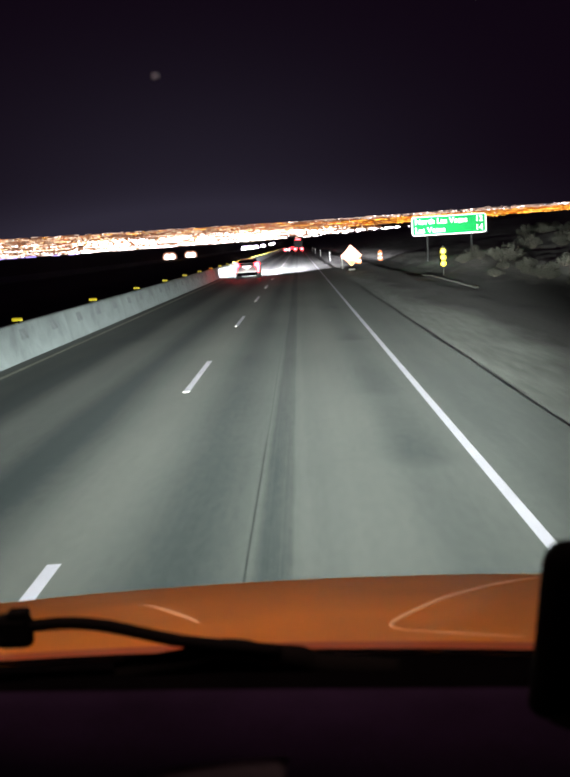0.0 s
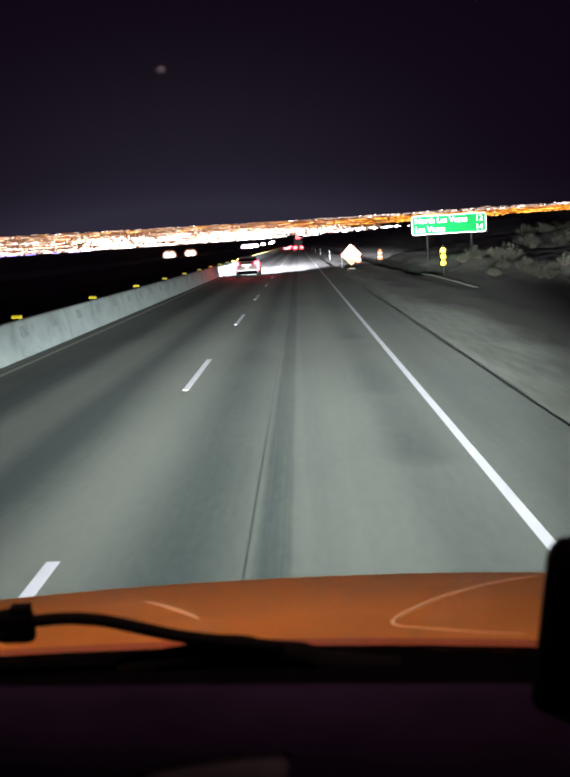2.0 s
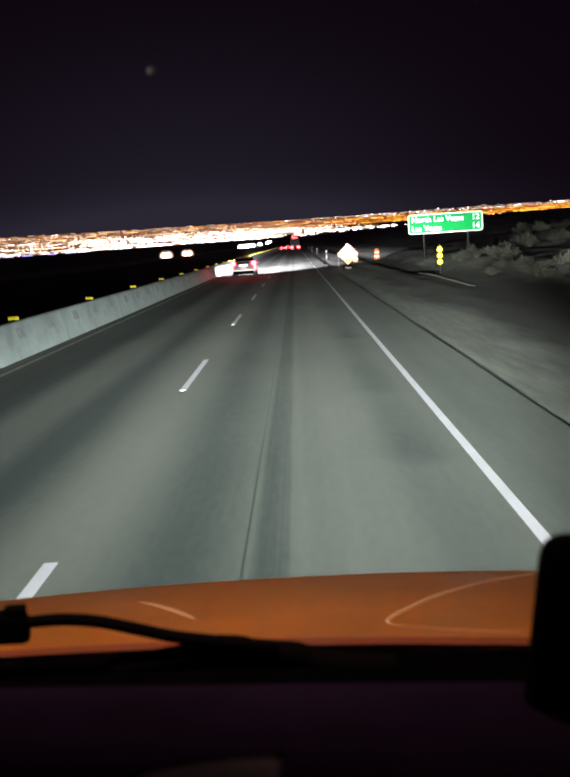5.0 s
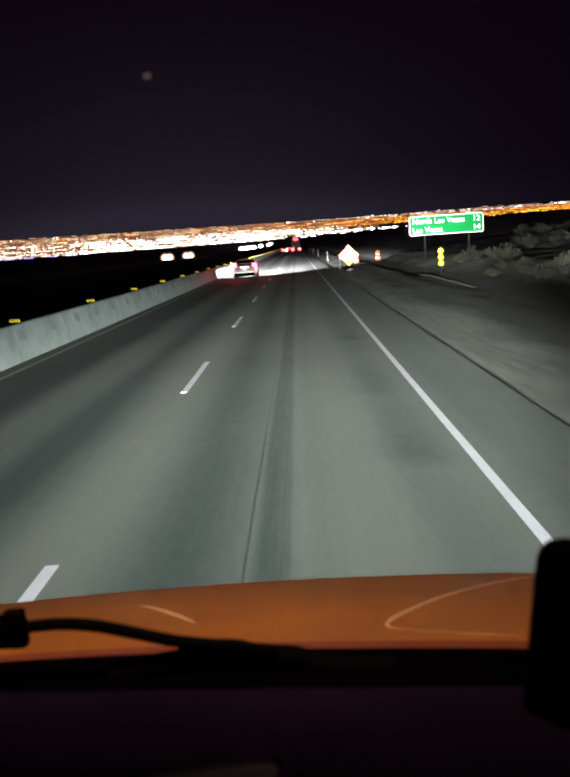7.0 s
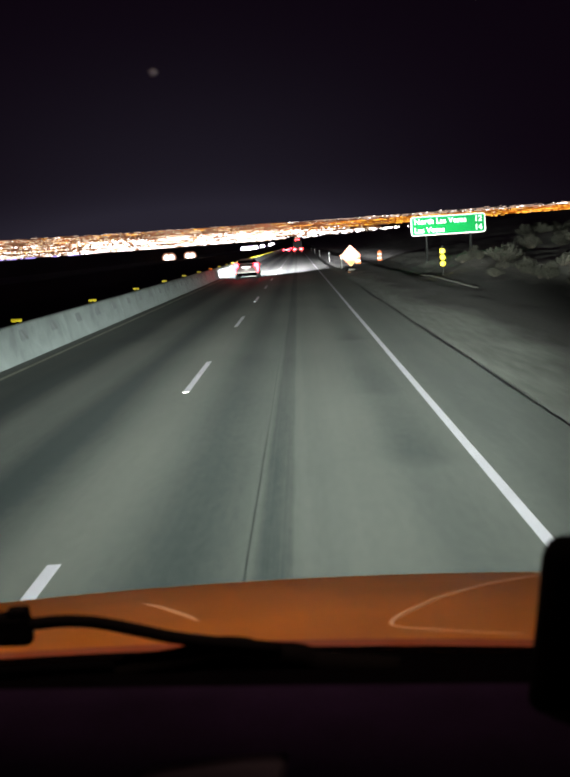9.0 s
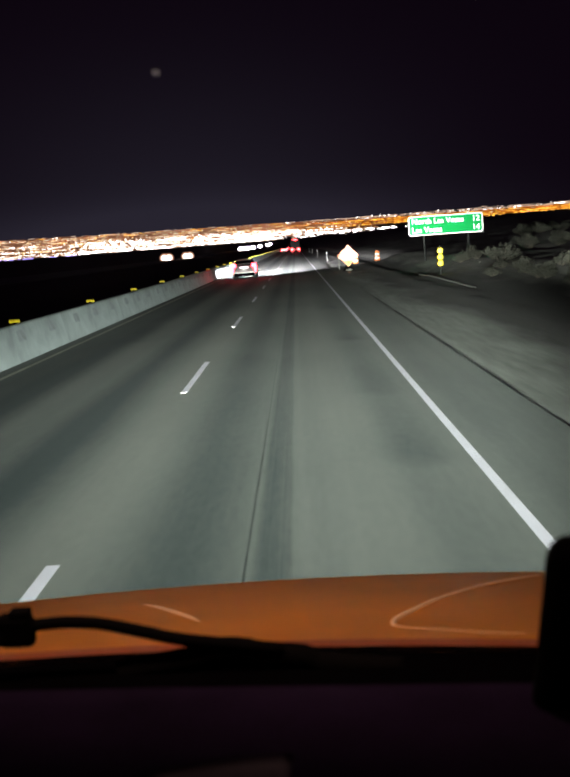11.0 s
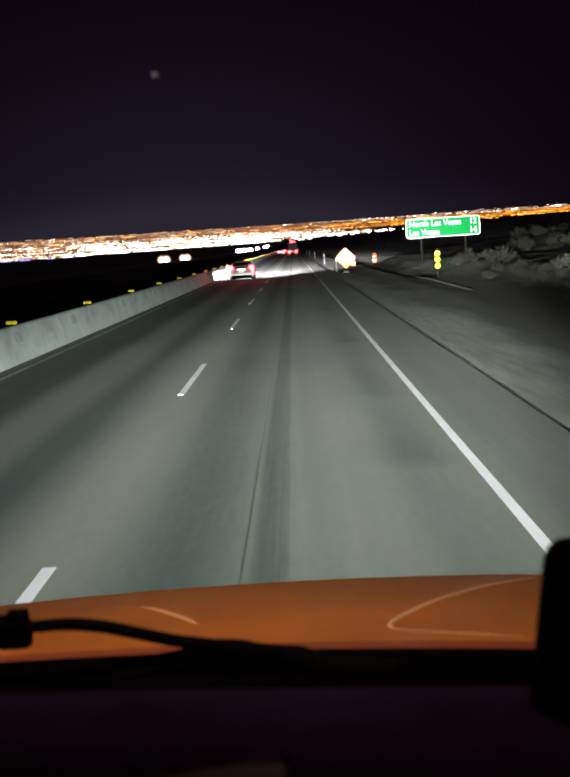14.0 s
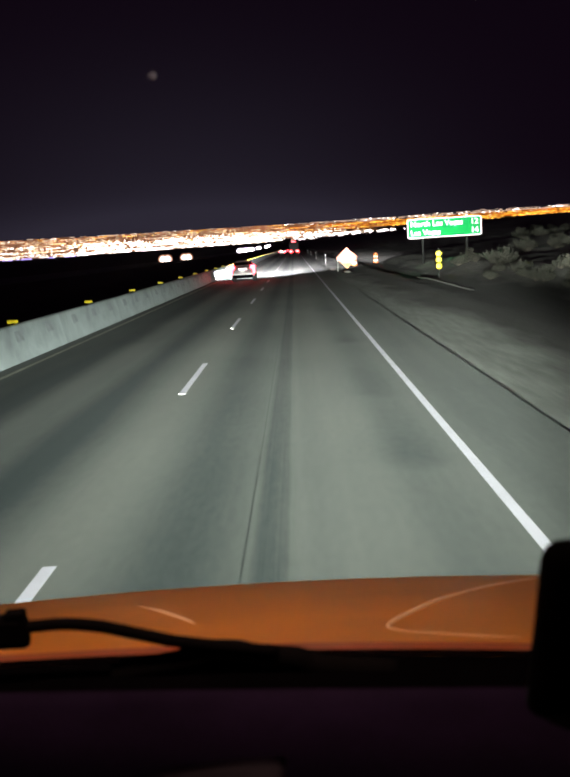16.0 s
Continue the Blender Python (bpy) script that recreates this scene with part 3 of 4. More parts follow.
def curve_through(points, steps=8):
    """A smooth line through the points."""
    pts = [Vector(p) for p in points]
    pts = [2 * pts[0] - pts[1]] + pts + [2 * pts[-1] - pts[-2]]
    out = []
    for a, b, c, d in zip(pts, pts[1:], pts[2:], pts[3:]):
        for i in range(steps):
            t = i / steps
            out.append(0.5 * (2 * b + (c - a) * t + (2 * a - 5 * b + 4 * c - d) * t * t + (3 * b - a - 3 * c + d) * t ** 3))
    return out + [pts[-2]]


# moulded ridges of the orange bonnet, their highlights painted in a paler colour
crease = [(0.56, 2.24), (0.47, 2.13), (0.38, 2.0), (0.302, 1.86), (0.232, 1.72), (0.168, 1.56), (0.131, 1.46), (0.114, 1.39), (0.128, 1.35), (0.175, 1.325), (0.245, 1.30), (0.30, 1.29)]
crease = [(p.x, p.y, bonnet_z(p.x, p.y) - 0.001) for p in curve_through([(x, y, 0) for x, y in crease])]
part("bonnet_crease", tube(crease, 0.0056, taper=[1 - 0.70 * smooth01((i - 46) / 20) for i in range(len(crease))]), CREASE_HIGHLIGHT, truck, "moulded bonnet ridge with its highlight painted pale", smooth=True)
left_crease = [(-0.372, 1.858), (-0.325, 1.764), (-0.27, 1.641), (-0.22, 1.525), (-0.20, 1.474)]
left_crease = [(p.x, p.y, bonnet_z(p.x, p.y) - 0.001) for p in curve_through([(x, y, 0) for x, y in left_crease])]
part("bonnet_crease", tube(left_crease, 0.0056, taper=[0.25 + 0.75 * math.sin(math.pi * i / (len(left_crease) - 1)) for i in range(len(left_crease))]), CREASE_HIGHLIGHT, truck, "moulded bonnet ridge with its highlight painted pale", smooth=True)
ridge = [(-0.135, 2.40), (-0.105, 2.15), (-0.071, 1.90), (-0.045, 1.68), (-0.028, 1.50), (-0.022, 1.36)]
ridge = [(p.x, p.y, bonnet_z(p.x, p.y) - 0.0027) for p in curve_through([(x, y, 0) for x, y in ridge])]
part("centre_ridge", tube(ridge, 0.0030), ORANGE_PAINT, truck, "faint raised ridge along the bonnet", smooth=True)
# band along the bonnet's rear: dark reflection painted red, sheen as a pale line
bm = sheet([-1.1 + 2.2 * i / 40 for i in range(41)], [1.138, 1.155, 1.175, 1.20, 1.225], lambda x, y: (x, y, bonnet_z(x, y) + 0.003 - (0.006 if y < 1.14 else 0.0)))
lip = part("bonnet_dark_band", bm, DARK_BAND_PAINT, truck, "bonnet's rear band with its dark reflection painted red", smooth=True)
part("edge_sheen", tube([(-1.1 + 2.2 * i / 40, 1.225, bonnet_z(-1.1 + 2.2 * i / 40, 1.225) - 0.001) for i in range(41)], 0.0040), SHEEN_PAINT, lip, "pale sheen line painted along the bonnet's rear", smooth=True)
# cowl below the windscreen
bm = sheet([-1.1 + 2.2 * i / 40 for i in range(41)], [0.86, 0.92, 1.0, 1.08, 1.13, 1.16, 1.17],
           lambda x, y: (x, y, 1.6945 - 0.063 * x * x - 0.044 * x - 0.01 * smooth01((1.1 - y) / 0.2) - (0.05 if y > 1.165 else 0.0)))
bmesh.ops.solidify(bm, geom=list(bm.faces), thickness=0.03)
cowl = part("cowl", bm, BLACK_PLASTIC, truck, "black plastic cowl panel", smooth=True)
# wiper
wiper = part("wiper", tube(curve_through([(-0.385, 1.10, 1.773), (-0.358, 1.10, 1.773), (-0.316, 1.10, 1.774), (-0.273, 1.10, 1.769), (-0.224, 1.10, 1.756), (-0.181, 1.10, 1.744), (-0.132, 1.10, 1.735), (-0.05, 1.10, 1.722)]), 0.0085), BLACK_RUBBER, truck, "black wiper resting at the foot of the glass", smooth=True)
part("wiper_joint", boxed(-0.382, 1.10, 1.768, 0.048, 0.022, 0.046, bevel=0.010), BLACK_RUBBER, wiper)
part("wiper_clip", boxed(-0.375, 1.10, 1.789, 0.026, 0.02, 0.012, bevel=0.003), BLACK_RUBBER, wiper)
part("wiper_blade", tube([(-0.62, 1.10, 1.752), (-0.45, 1.10, 1.757), (-0.385, 1.10, 1.760)], 0.012), BLACK_RUBBER, wiper, smooth=True)
part("wiper_pivot", tube(curve_through([(-0.26, 1.11, 1.698), (-0.216, 1.11, 1.705), (-0.165, 1.11, 1.712), (-0.131, 1.11, 1.721), (-0.095, 1.11, 1.718), (-0.077, 1.11, 1.711), (-0.027, 1.11, 1.706), (0.0, 1.11, 1.694), (0.1, 1.11, 1.680)]), 0.017), BLACK_RUBBER, wiper, smooth=True)
# dashboard
bm = sheet([-1.05 + 2.1 * i / 40 for i in range(41)], [-0.1, 0.1, 0.3, 0.5, 0.62, 0.70, 0.76, 0.79, 0.805, 0.81],
           lambda x, y: (x, y, 1.8108 - 0.048 * x + 0.014 * smooth01((y - 0.1) / 0.5) - (0.03 * ((y - 0.79) / 0.02) ** 2 if y > 0.79 else 0) - 0.012 * x * x - (0.5 * (0.3 - y) ** 2 if y < 0.3 else 0)))
bmesh.ops.solidify(bm, geom=list(bm.faces), thickness=0.25)
part("dashboard", bm, DASH_PLASTIC, truck, "black textured dashboard top", smooth=True)
# plain cab shell
part("cab_roof", boxed(0, -0.35, 2.86, 2.2, 2.1, 0.06, bevel=0.02), CAB_LINING, truck)
part("cab_rear_wall", boxed(0, -1.42, 1.9, 2.2, 0.06, 1.86, bevel=0.015), CAB_LINING, truck)
part("cab_floor", boxed(0, -0.3, 0.97, 2.2, 2.2, 0.06, bevel=0.015), CAB_LINING, truck)
for sx in (-1, 1):
    part("cab_side", boxed(sx * 1.13, -0.3, 1.35, 0.05, 2.2, 0.80, bevel=0.015), CAB_LINING, truck)
    part("windscreen_pillar", tube([(sx * 1.06, 1.08, 1.70), (sx * 1.00, 0.68, 2.86)], 0.045), CAB_LINING, truck, smooth=True)
    part("bonnet_side", boxed(sx * 1.06, 2.0, 1.12, 0.05, 1.7, 0.55, bevel=0.02), ORANGE_PAINT, truck)
    lamp = part("headlamp", boxed(sx * 0.8, 2.86, 0.95, 0.34, 0.1, 0.2, bevel=0.03), RIM, truck)
    part("wheel", rodded((sx * 0.8, 2.0, 0.5), (sx * 1.1, 2.0, 0.5), 0.5, sides=28), TYRE, truck)
# unseen lamp bar and marker lamps, added to go with the bonnet fill light
part("unseen_lamp_bar", boxed(-0.22, 0.90, 3.035, 1.40, 0.07, 0.07, bevel=0.015), BLACK_PLASTIC, truck)
for k in range(5):
    part("unseen_marker_lamp", boxed(-0.8 + 0.4 * k, 0.66, 2.905, 0.09, 0.05, 0.04, bevel=0.012), AMBER, truck, "small amber marker lamp added out of view")
for sx in (-0.75, 0.3):
    part("unseen_lamp_bracket", rodded((sx, 0.62, 2.87), (sx, 0.90, 3.02), 0.014), BLACK_PLASTIC, truck)
part("bumper", boxed(0, 2.84, 0.55, 2.3, 0.16, 0.35, bevel=0.04), ORANGE_PAINT, truck)
part("grille", boxed(0, 2.80, 0.98, 1.2, 0.06, 0.34, bevel=0.02), BLACK_PLASTIC, truck)
part("firewall", boxed(0, 0.98, 1.3, 2.1, 0.04, 0.66, bevel=0.01), CAB_LINING, truck)

bm = sheet([-1.0, -0.5, 0, 0.5, 1.0], [0, 0.5, 1], lambda x, v: (x, 1.075 - 0.39 * v + 0.02 * (1 - x * x), 1.70 + 1.13 * v))
pane = part("windscreen", bm, clear_glass(), truck, "clear windscreen glass")
pane.visible_shadow = False
# small pale translucent disc on the pane
part("glass_spot", lathe([(0.0022, 0), (0.0030, 0.001), (0.0012, 0.0016)], 12), spot_material(), pane, "tiny pale spot on the glass").matrix_basis = pose(-0.1150, 0.8585, 2.3800, 71)

holder = thing("dash_holder", pose(0.232, 0.755, 1.80, 0, 6.8, 0), "black rounded upright device holder on the dashboard", "holder")
part("body", boxed(0, 0, 0.03, 0.108, 0.05, 0.26, bevel=0.022, segments=4), BLACK_RUBBER, holder, smooth=True)
part("foot", lathe([(0.05, 0.0), (0.05, 0.012), (0.03, 0.025), (0.02, 0.03)]), BLACK_RUBBER, holder, smooth=True)


# folded paper lying on the dashboard
PAPER = material("dim_grey_paper", (0.30, 0.22, 0.32), 0.9, scale=20, amount=0.15, fine=160)
slip = sheet([i / 10 for i in range(11)], [j / 4 for j in range(5)], lambda u, v: (-0.145 + 0.118 * u, 0.60 + 0.05 * v + 0.026 * u * v, 1.8272 + 0.0048 - 0.0047 * u + 0.003 * math.sin(3.1 * u) * v - 0.0015 * u * u))
bmesh.ops.solidify(slip, geom=list(slip.faces), thickness=0.0005)
tagged(part("paper_slip", slip, PAPER, smooth=True), "crumpled grey paper slip lying on the dark dashboard", "paper")


# ---- vehicles ----
def loft(rings):
    bm = bmesh.new()
    rows = [[bm.verts.new(p) for p in r] for r in rings]
    n = len(rows[0])
    for a, b in zip(rows, rows[1:]):
        for i in range(n):
            bm.faces.new((a[i], a[(i + 1) % n], b[(i + 1) % n], b[i]))
    bm.faces.new(rows[0][::-1])
    bm.faces.new(rows[-1])
    bmesh.ops.recalc_face_normals(bm, faces=list(bm.faces))
    return bm


def body_ring(y, z0, z1, w, tuck=0.06):
    h = z1 - z0
    half = [(w * 0.86, z0), (w * 0.97, z0 + 0.12 * h), (w, z0 + 0.38 * h), (w * 0.99, z0 + 0.65 * h), (w - tuck, z0 + 0.9 * h), (w - tuck - 0.12, z1)]
    return [(x, y, z) for x, z in half] + [(-x, y, z) for x, z in half[::-1]]


def cabin_ring(y, z0, z1, wb, wt):
    half = [(wb, z0), ((wb + wt) / 2 + 0.01, (z0 + z1) / 2), (wt, z1 - 0.05), (wt - 0.09, z1)]
    return [(x, y, z) for x, z in half] + [(-x, y, z) for x, z in half[::-1]]


def build_car(m, paint, label, lit_rear=True, headlamp=None, group="", glare_size=0.4):
    """A liftback car; its tail stands at y = 0 and its nose at y = 4.5."""
    car = thing("car", m, label, "car", group)
    body = part("body", loft([body_ring(0.02, 0.42, 0.92, 0.74), body_ring(0.12, 0.32, 1.00, 0.84), body_ring(0.5, 0.24, 1.03, 0.885), body_ring(1.4, 0.2, 0.98, 0.89),
                              body_ring(3.0, 0.2, 0.95, 0.885), body_ring(3.7, 0.22, 0.88, 0.86), body_ring(4.3, 0.28, 0.74, 0.78), body_ring(4.48, 0.36, 0.62, 0.66)]), paint, car, smooth=True)
    part("greenhouse", loft([cabin_ring(0.16, 0.99, 1.12, 0.74, 0.70), cabin_ring(0.5, 0.99, 1.34, 0.77, 0.62), cabin_ring(0.95, 0.97, 1.455, 0.80, 0.60), cabin_ring(1.9, 0.95, 1.49, 0.81, 0.60),
                             cabin_ring(2.5, 0.94, 1.43, 0.80, 0.60), cabin_ring(3.35, 0.92, 0.97, 0.76, 0.66)]), CAR_GLASS, car, "dark tinted glass", smooth=True)
    part("roof_panel", loft([[(x, y, z + dz) for x, dz in ((-0.52, 0), (-0.3, 0.02), (0.3, 0.02), (0.52, 0), (0.5, 0.012), (0.3, 0.034), (-0.3, 0.034), (-0.5, 0.012))] for y, z in ((0.62, 1.375), (1.0, 1.46), (1.9, 1.488), (2.5, 1.43))]), paint, car, smooth=True)
    part("spoiler", boxed(0, 0.20, 1.135, 1.32, 0.16, 0.045, bevel=0.015), paint, car)
    part("rear_glass", boxed(0, 0.085, 1.055, 1.10, 0.05, 0.10, bevel=0.01), CAR_GLASS, car)
    part("rear_bumper", boxed(0, 0.04, 0.42, 1.62, 0.20, 0.34, bevel=0.05), paint, car)
    part("lower_trim", boxed(0, -0.01, 0.34, 1.52, 0.22, 0.24, bevel=0.04), BLACK_PLASTIC, car)
    part("number_plate", boxed(0, 0.0, 0.76, 0.33, 0.02, 0.15, bevel=0.004), PLATE, car)
    if lit_rear:
        # glowing strip added for the headlight that the tail and plate throw back
        part("plate_glow_strip", boxed(0, -0.01, 0.88, 0.62, 0.05, 0.07, bevel=0.015), PLATE_GLOW, car, "glowing white strip in place of the bright plate")
    for s in (-1, 1):
        part("tail_lamp", loft([[(s * (0.79 + dx), 0.07 + dy, z) for dx, dy in ((-w, -0.05), (w * 0.7, 0.0), (w * 0.7, 0.12), (-w, 0.12))] for z, w in ((0.46, 0.12), (0.66, 0.19), (0.95, 0.22), (1.15, 0.18))]),
             TAIL_RED if lit_rear else DRUM_ORANGE, car, "glowing red tail lamp" if lit_rear else "")
        part("mirror", boxed(s * 0.97, 2.75, 1.0, 0.16, 0.12, 0.12, bevel=0.03), paint, car)
        if headlamp:
            # disc much wider than the lamp itself, so that it carries the glare
            part("headlamp", lathe([(0.0, 0.0), (glare_size, 0.0), (glare_size, 0.05), (glare_size * 0.7, 0.13), (0.0, 0.15)], 16), headlamp, car, "headlamp with its glare drawn as a wide disc").matrix_basis = pose(s * 0.66, 4.36, 0.62, -90)
        else:
            part("headlamp", boxed(s * 0.64, 4.33, 0.66, 0.3, 0.16, 0.12, bevel=0.03), RIM, car)
        for y in (0.85, 3.6):
            wheel = part("wheel", lathe([(0.2, 0.0), (0.30, 0.0), (0.325, 0.04), (0.325, 0.18), (0.30, 0.22), (0.2, 0.22)], 22), TYRE, car)
            wheel.matrix_basis = pose(s * 0.89 - (0.22 if s > 0 else 0), y, 0.325, 0, 90, 0)
            part("rim", lathe([(0.205, 0.01), (0.205, 0.19), (0.08, 0.21)], 14), RIM, wheel)
    return car


build_car(pose(-3.92, 69.4, road_rise(70) + 0.002), WHITE_CAR_PAINT, "white liftback car with glowing red tail lamps in the fast lane")
lead = build_car(pose(-3.7, 300, road_rise(300)), DARK_CAR_PAINT, "dark car far ahead with red tail lamps", group="far traffic ahead")
for x, y in ((0.3, 340), (-3.6, 395)):
    copy_thing(lead, pose(x, y, road_rise(y)))
# far lorry ahead
lorry = thing("lorry", pose(0.0, 262, road_rise(262)), "box lorry far ahead with red rear lamps", "lorry")
part("trailer_box", boxed(0, 6.5, 2.45, 2.5, 13.0, 2.75, bevel=0.05), TRAILER_WHITE, lorry)
part("underride_bar", boxed(0, 0.15, 0.6, 2.3, 0.1, 0.12, bevel=0.02), STEEL, lorry)
for s in (-1, 1):
    part("tail_lamp", boxed(s * 0.95, -0.03, 1.05, 0.75, 0.08, 0.55, bevel=0.05), BRAKE_RED, lorry, "glowing red tail lamp")
    part("mud_flap", boxed(s * 0.9, 1.0, 0.5, 0.6, 0.03, 0.7, bevel=0.01), TYRE, lorry)
    for y in (2.0, 3.3, 11.5):
        part("wheel", rodded((s * 0.75, y, 0.52), (s * 1.2, y, 0.52), 0.52, sides=20), TYRE, lorry)
for k in (-1, 0, 1):
    part("marker_lamp", boxed(k * 0.45, -0.03, 3.70, 0.34, 0.06, 0.26, bevel=0.03), BRAKE_RED, lorry, "small red marker lamp")
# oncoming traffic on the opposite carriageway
warm_car = build_car(pose(-37.3, 274.4, 0.365 + road_rise(272), 0, 0, 180), DARK_CAR_PAINT, "dark oncoming car with glaring warm headlamps", headlamp=GLARE_WARM, lit_rear=False, group="oncoming traffic", glare_size=1.5)
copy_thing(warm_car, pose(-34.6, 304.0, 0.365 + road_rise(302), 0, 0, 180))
far_car = build_car(pose(-37.6, 660, 0.365 + road_rise(660), 0, 0, 180), DARK_CAR_PAINT, "dark oncoming car far off with glaring headlamps", headlamp=GLARE_WHITE, lit_rear=False, group="oncoming traffic", glare_size=1.9)
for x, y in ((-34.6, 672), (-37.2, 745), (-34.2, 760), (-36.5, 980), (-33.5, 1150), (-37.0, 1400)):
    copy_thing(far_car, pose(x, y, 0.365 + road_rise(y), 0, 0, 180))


# ---- roadside signs ----
def words(text, size, x, z, parent, align="LEFT"):
    cu = bpy.data.curves.new("lettering", "FONT")
    cu.body, cu.size, cu.align_x, cu.align_y, cu.extrude, cu.offset = text, size, align, "CENTER", 0.004, 0.011
    cu.materials.append(SIGN_WHITE)
    ob = new("lettering", cu)
    ob.parent = parent
    ob.matrix_basis = pose(x, -0.008, z, 90)
    ob["label"] = "white lettering"
    return ob


SY = 73.0
sign = thing("distance_sign", pose(11.74, SY, land(11.74, SY), 0, 0, -2), "large green road sign with white lettering on two posts", "road sign")
base = land(11.74, SY)
bm = prism(rounded(5.75, 1.50, 0.22), 0.04)
panel = part("sign_panel", bm, SIGN_GREEN, sign, "green reflective panel with rounded corners")
panel.matrix_basis = pose(0, 0, 3.08 - base)
ring_o, ring_i = rounded(5.75, 1.50, 0.22), rounded(5.57, 1.32, 0.15)
bm = bmesh.new()
loops = [[bm.verts.new((x, y, z)) for x, z in r] for r, y in ((ring_o, -0.006), (ring_i, -0.006), (ring_i, 0.0), (ring_o, 0.0))]
for a, b in zip(loops, loops[1:] + loops[:1]):
    for i in range(len(a)):
        j = (i + 1) % len(a)
        bm.faces.new((a[i], a[j], b[j], b[i]))
bmesh.ops.recalc_face_normals(bm, faces=list(bm.faces))
part("sign_border", bm, SIGN_WHITE, panel, "white border")
words("North Las Vegas", 0.60, -2.62, 0.32, panel)
words("12", 0.60, 2.62, 0.32, panel, "RIGHT")
words("Las Vegas", 0.60, -2.62, -0.34, panel)
words("14", 0.60, 2.62, -0.34, panel, "RIGHT")
for sx in (-1.7, 1.7):
    part("sign_post", boxed(sx, 0.11, (3.08 - base) / 2 + 0.1, 0.13, 0.13, 3.08 - base + 0.9, bevel=0.012), STEEL, sign)
for z in (-0.5, 0.5):
    part("stiffener", boxed(0, 0.06, 3.08 - base + z, 5.4, 0.04, 0.07, bevel=0.006), STEEL, sign)


def diamond_sign(x, y):
    z0 = land(x, y)
    s = thing("work_sign", pose(x, y, z0), "orange diamond road-work sign on a low stand", "road sign")
    side = 1.22
    p = part("sign_panel", prism(rounded(side, side, 0.06, 3), 0.012), SIGN_ORANGE, s, "orange reflective panel")
    p.matrix_basis = pose(0, 0, 1.19, 0, 45, 0)
    o, i_ = rounded(side - 0.01, side - 0.01, 0.055, 3), rounded(side - 0.13, side - 0.13, 0.04, 3)
    bm = bmesh.new()
    lo = [[bm.verts.new((a, yy, b)) for a, b in r] for r, yy in ((o, -0.004), (i_, -0.004), (i_, 0.0), (o, 0.0))]
    for a, b in zip(lo, lo[1:] + lo[:1]):
        for k in range(len(a)):
            j = (k + 1) % len(a)
            bm.faces.new((a[k], a[j], b[j], b[k]))
    bmesh.ops.recalc_face_normals(bm, faces=list(bm.faces))
    part("sign_border", bm, SIGN_EDGE, p, "deep orange border")
    clip = prism([(-0.28, -0.40), (0.28, -0.40), (0.30, -0.47), (0.05, -0.80), (-0.05, -0.80), (-0.30, -0.47)], 0.01)
    c = part("lower_clip", clip, CLIP_YELLOW, s, "amber clip over the lower corner")
    c.matrix_basis = pose(0, -0.014, 1.19)
    part("latch", boxed(0.02, -0.006, -0.55, 0.09, 0.012, 0.12, bevel=0.004), BLACK_RUBBER, c)
    for z in (0.16, -0.02, -0.2):
        part("legend_bar", boxed(0, -0.004, z, 0.62 - abs(z), 0.004, 0.09, bevel=0.001), SIGN_LEGEND, p, "faded dark legend").matrix_basis = pose(0, 0, 0, 0, -45, 0)
    part("post", boxed(0, 0.05, 0.75, 0.06, 0.05, 1.5, bevel=0.006), BLACK_PLASTIC, s)
    part("cross_brace", boxed(0, 0.03, 1.19, 1.5, 0.02, 0.05, bevel=0.004), STEEL, s)
    for sx in (-1, 1):
        for sy in (-1, 1):
            part("leg", rodded((0, 0.05, 0.34), (sx * 0.42, 0.05 + sy * 0.55, 0.02), 0.022), BLACK_PLASTIC, s)
    part("sandbag", boxed(0, 0.05, 0.09, 0.5, 0.3, 0.16, bevel=0.07, segments=3), material("pale_sandbag", (0.10, 0.095, 0.085), 0.9, scale=6, amount=0.25), s, smooth=True)
    return s


diamond_sign(4.15, 74.5)

# object marker with three yellow reflectors
mx, my = 8.3, 54.0
marker = thing("object_marker", pose(mx, my, land(mx, my)), "object marker post with three yellow reflectors", "marker")
mz = land(mx, my)
part("post", boxed(0, 0.04, (1.6 - mz) / 2, 0.06, 0.04, 1.6 - mz + 0.2, bevel=0.006), STEEL, marker)
plate = part("plate", prism(rounded(0.40, 1.10, 0.06), 0.012), BLACK_RUBBER, marker)
plate.matrix_basis = pose(0, 0, 1.02 - mz)
for k in (-1, 0, 1):
    r = part("reflector", lathe([(0.0, 0.0), (0.168, 0.0), (0.168, 0.01), (0.13, 0.03), (0.0, 0.035)], 18), YELLOW_REFLECTOR, marker, "round yellow reflector")
    r.matrix_basis = pose(0, -0.004, 1.02 - mz + 0.355 * k, 90)


def delineator(x, y, z):
    d = thing("delineator_post", pose(x, y, z, 0, 0.8, 0), "slim white roadside post with a reflective top", "roadside post", "roadside posts")
    out = [(-0.052, 0), (0.052, 0), (0.052, 1.14), (0.03, 1.18), (-0.03, 1.18), (-0.052, 1.14)]
    part("blade", prism(out, 0.018, 0.004), POST_WHITE, d)
    t = part("reflector", prism(rounded(0.085, 0.24, 0.012), 0.006), SIGN_WHITE, d, "white reflective patch")
    t.matrix_basis = pose(0, -0.008, 1.03)
    part("base", boxed(0, 0.01, 0.01, 0.14, 0.1, 0.05, bevel=0.01), BLACK_RUBBER, d)
    return d


first = delineator(3.65, 80.0, road_rise(80) - 0.045)
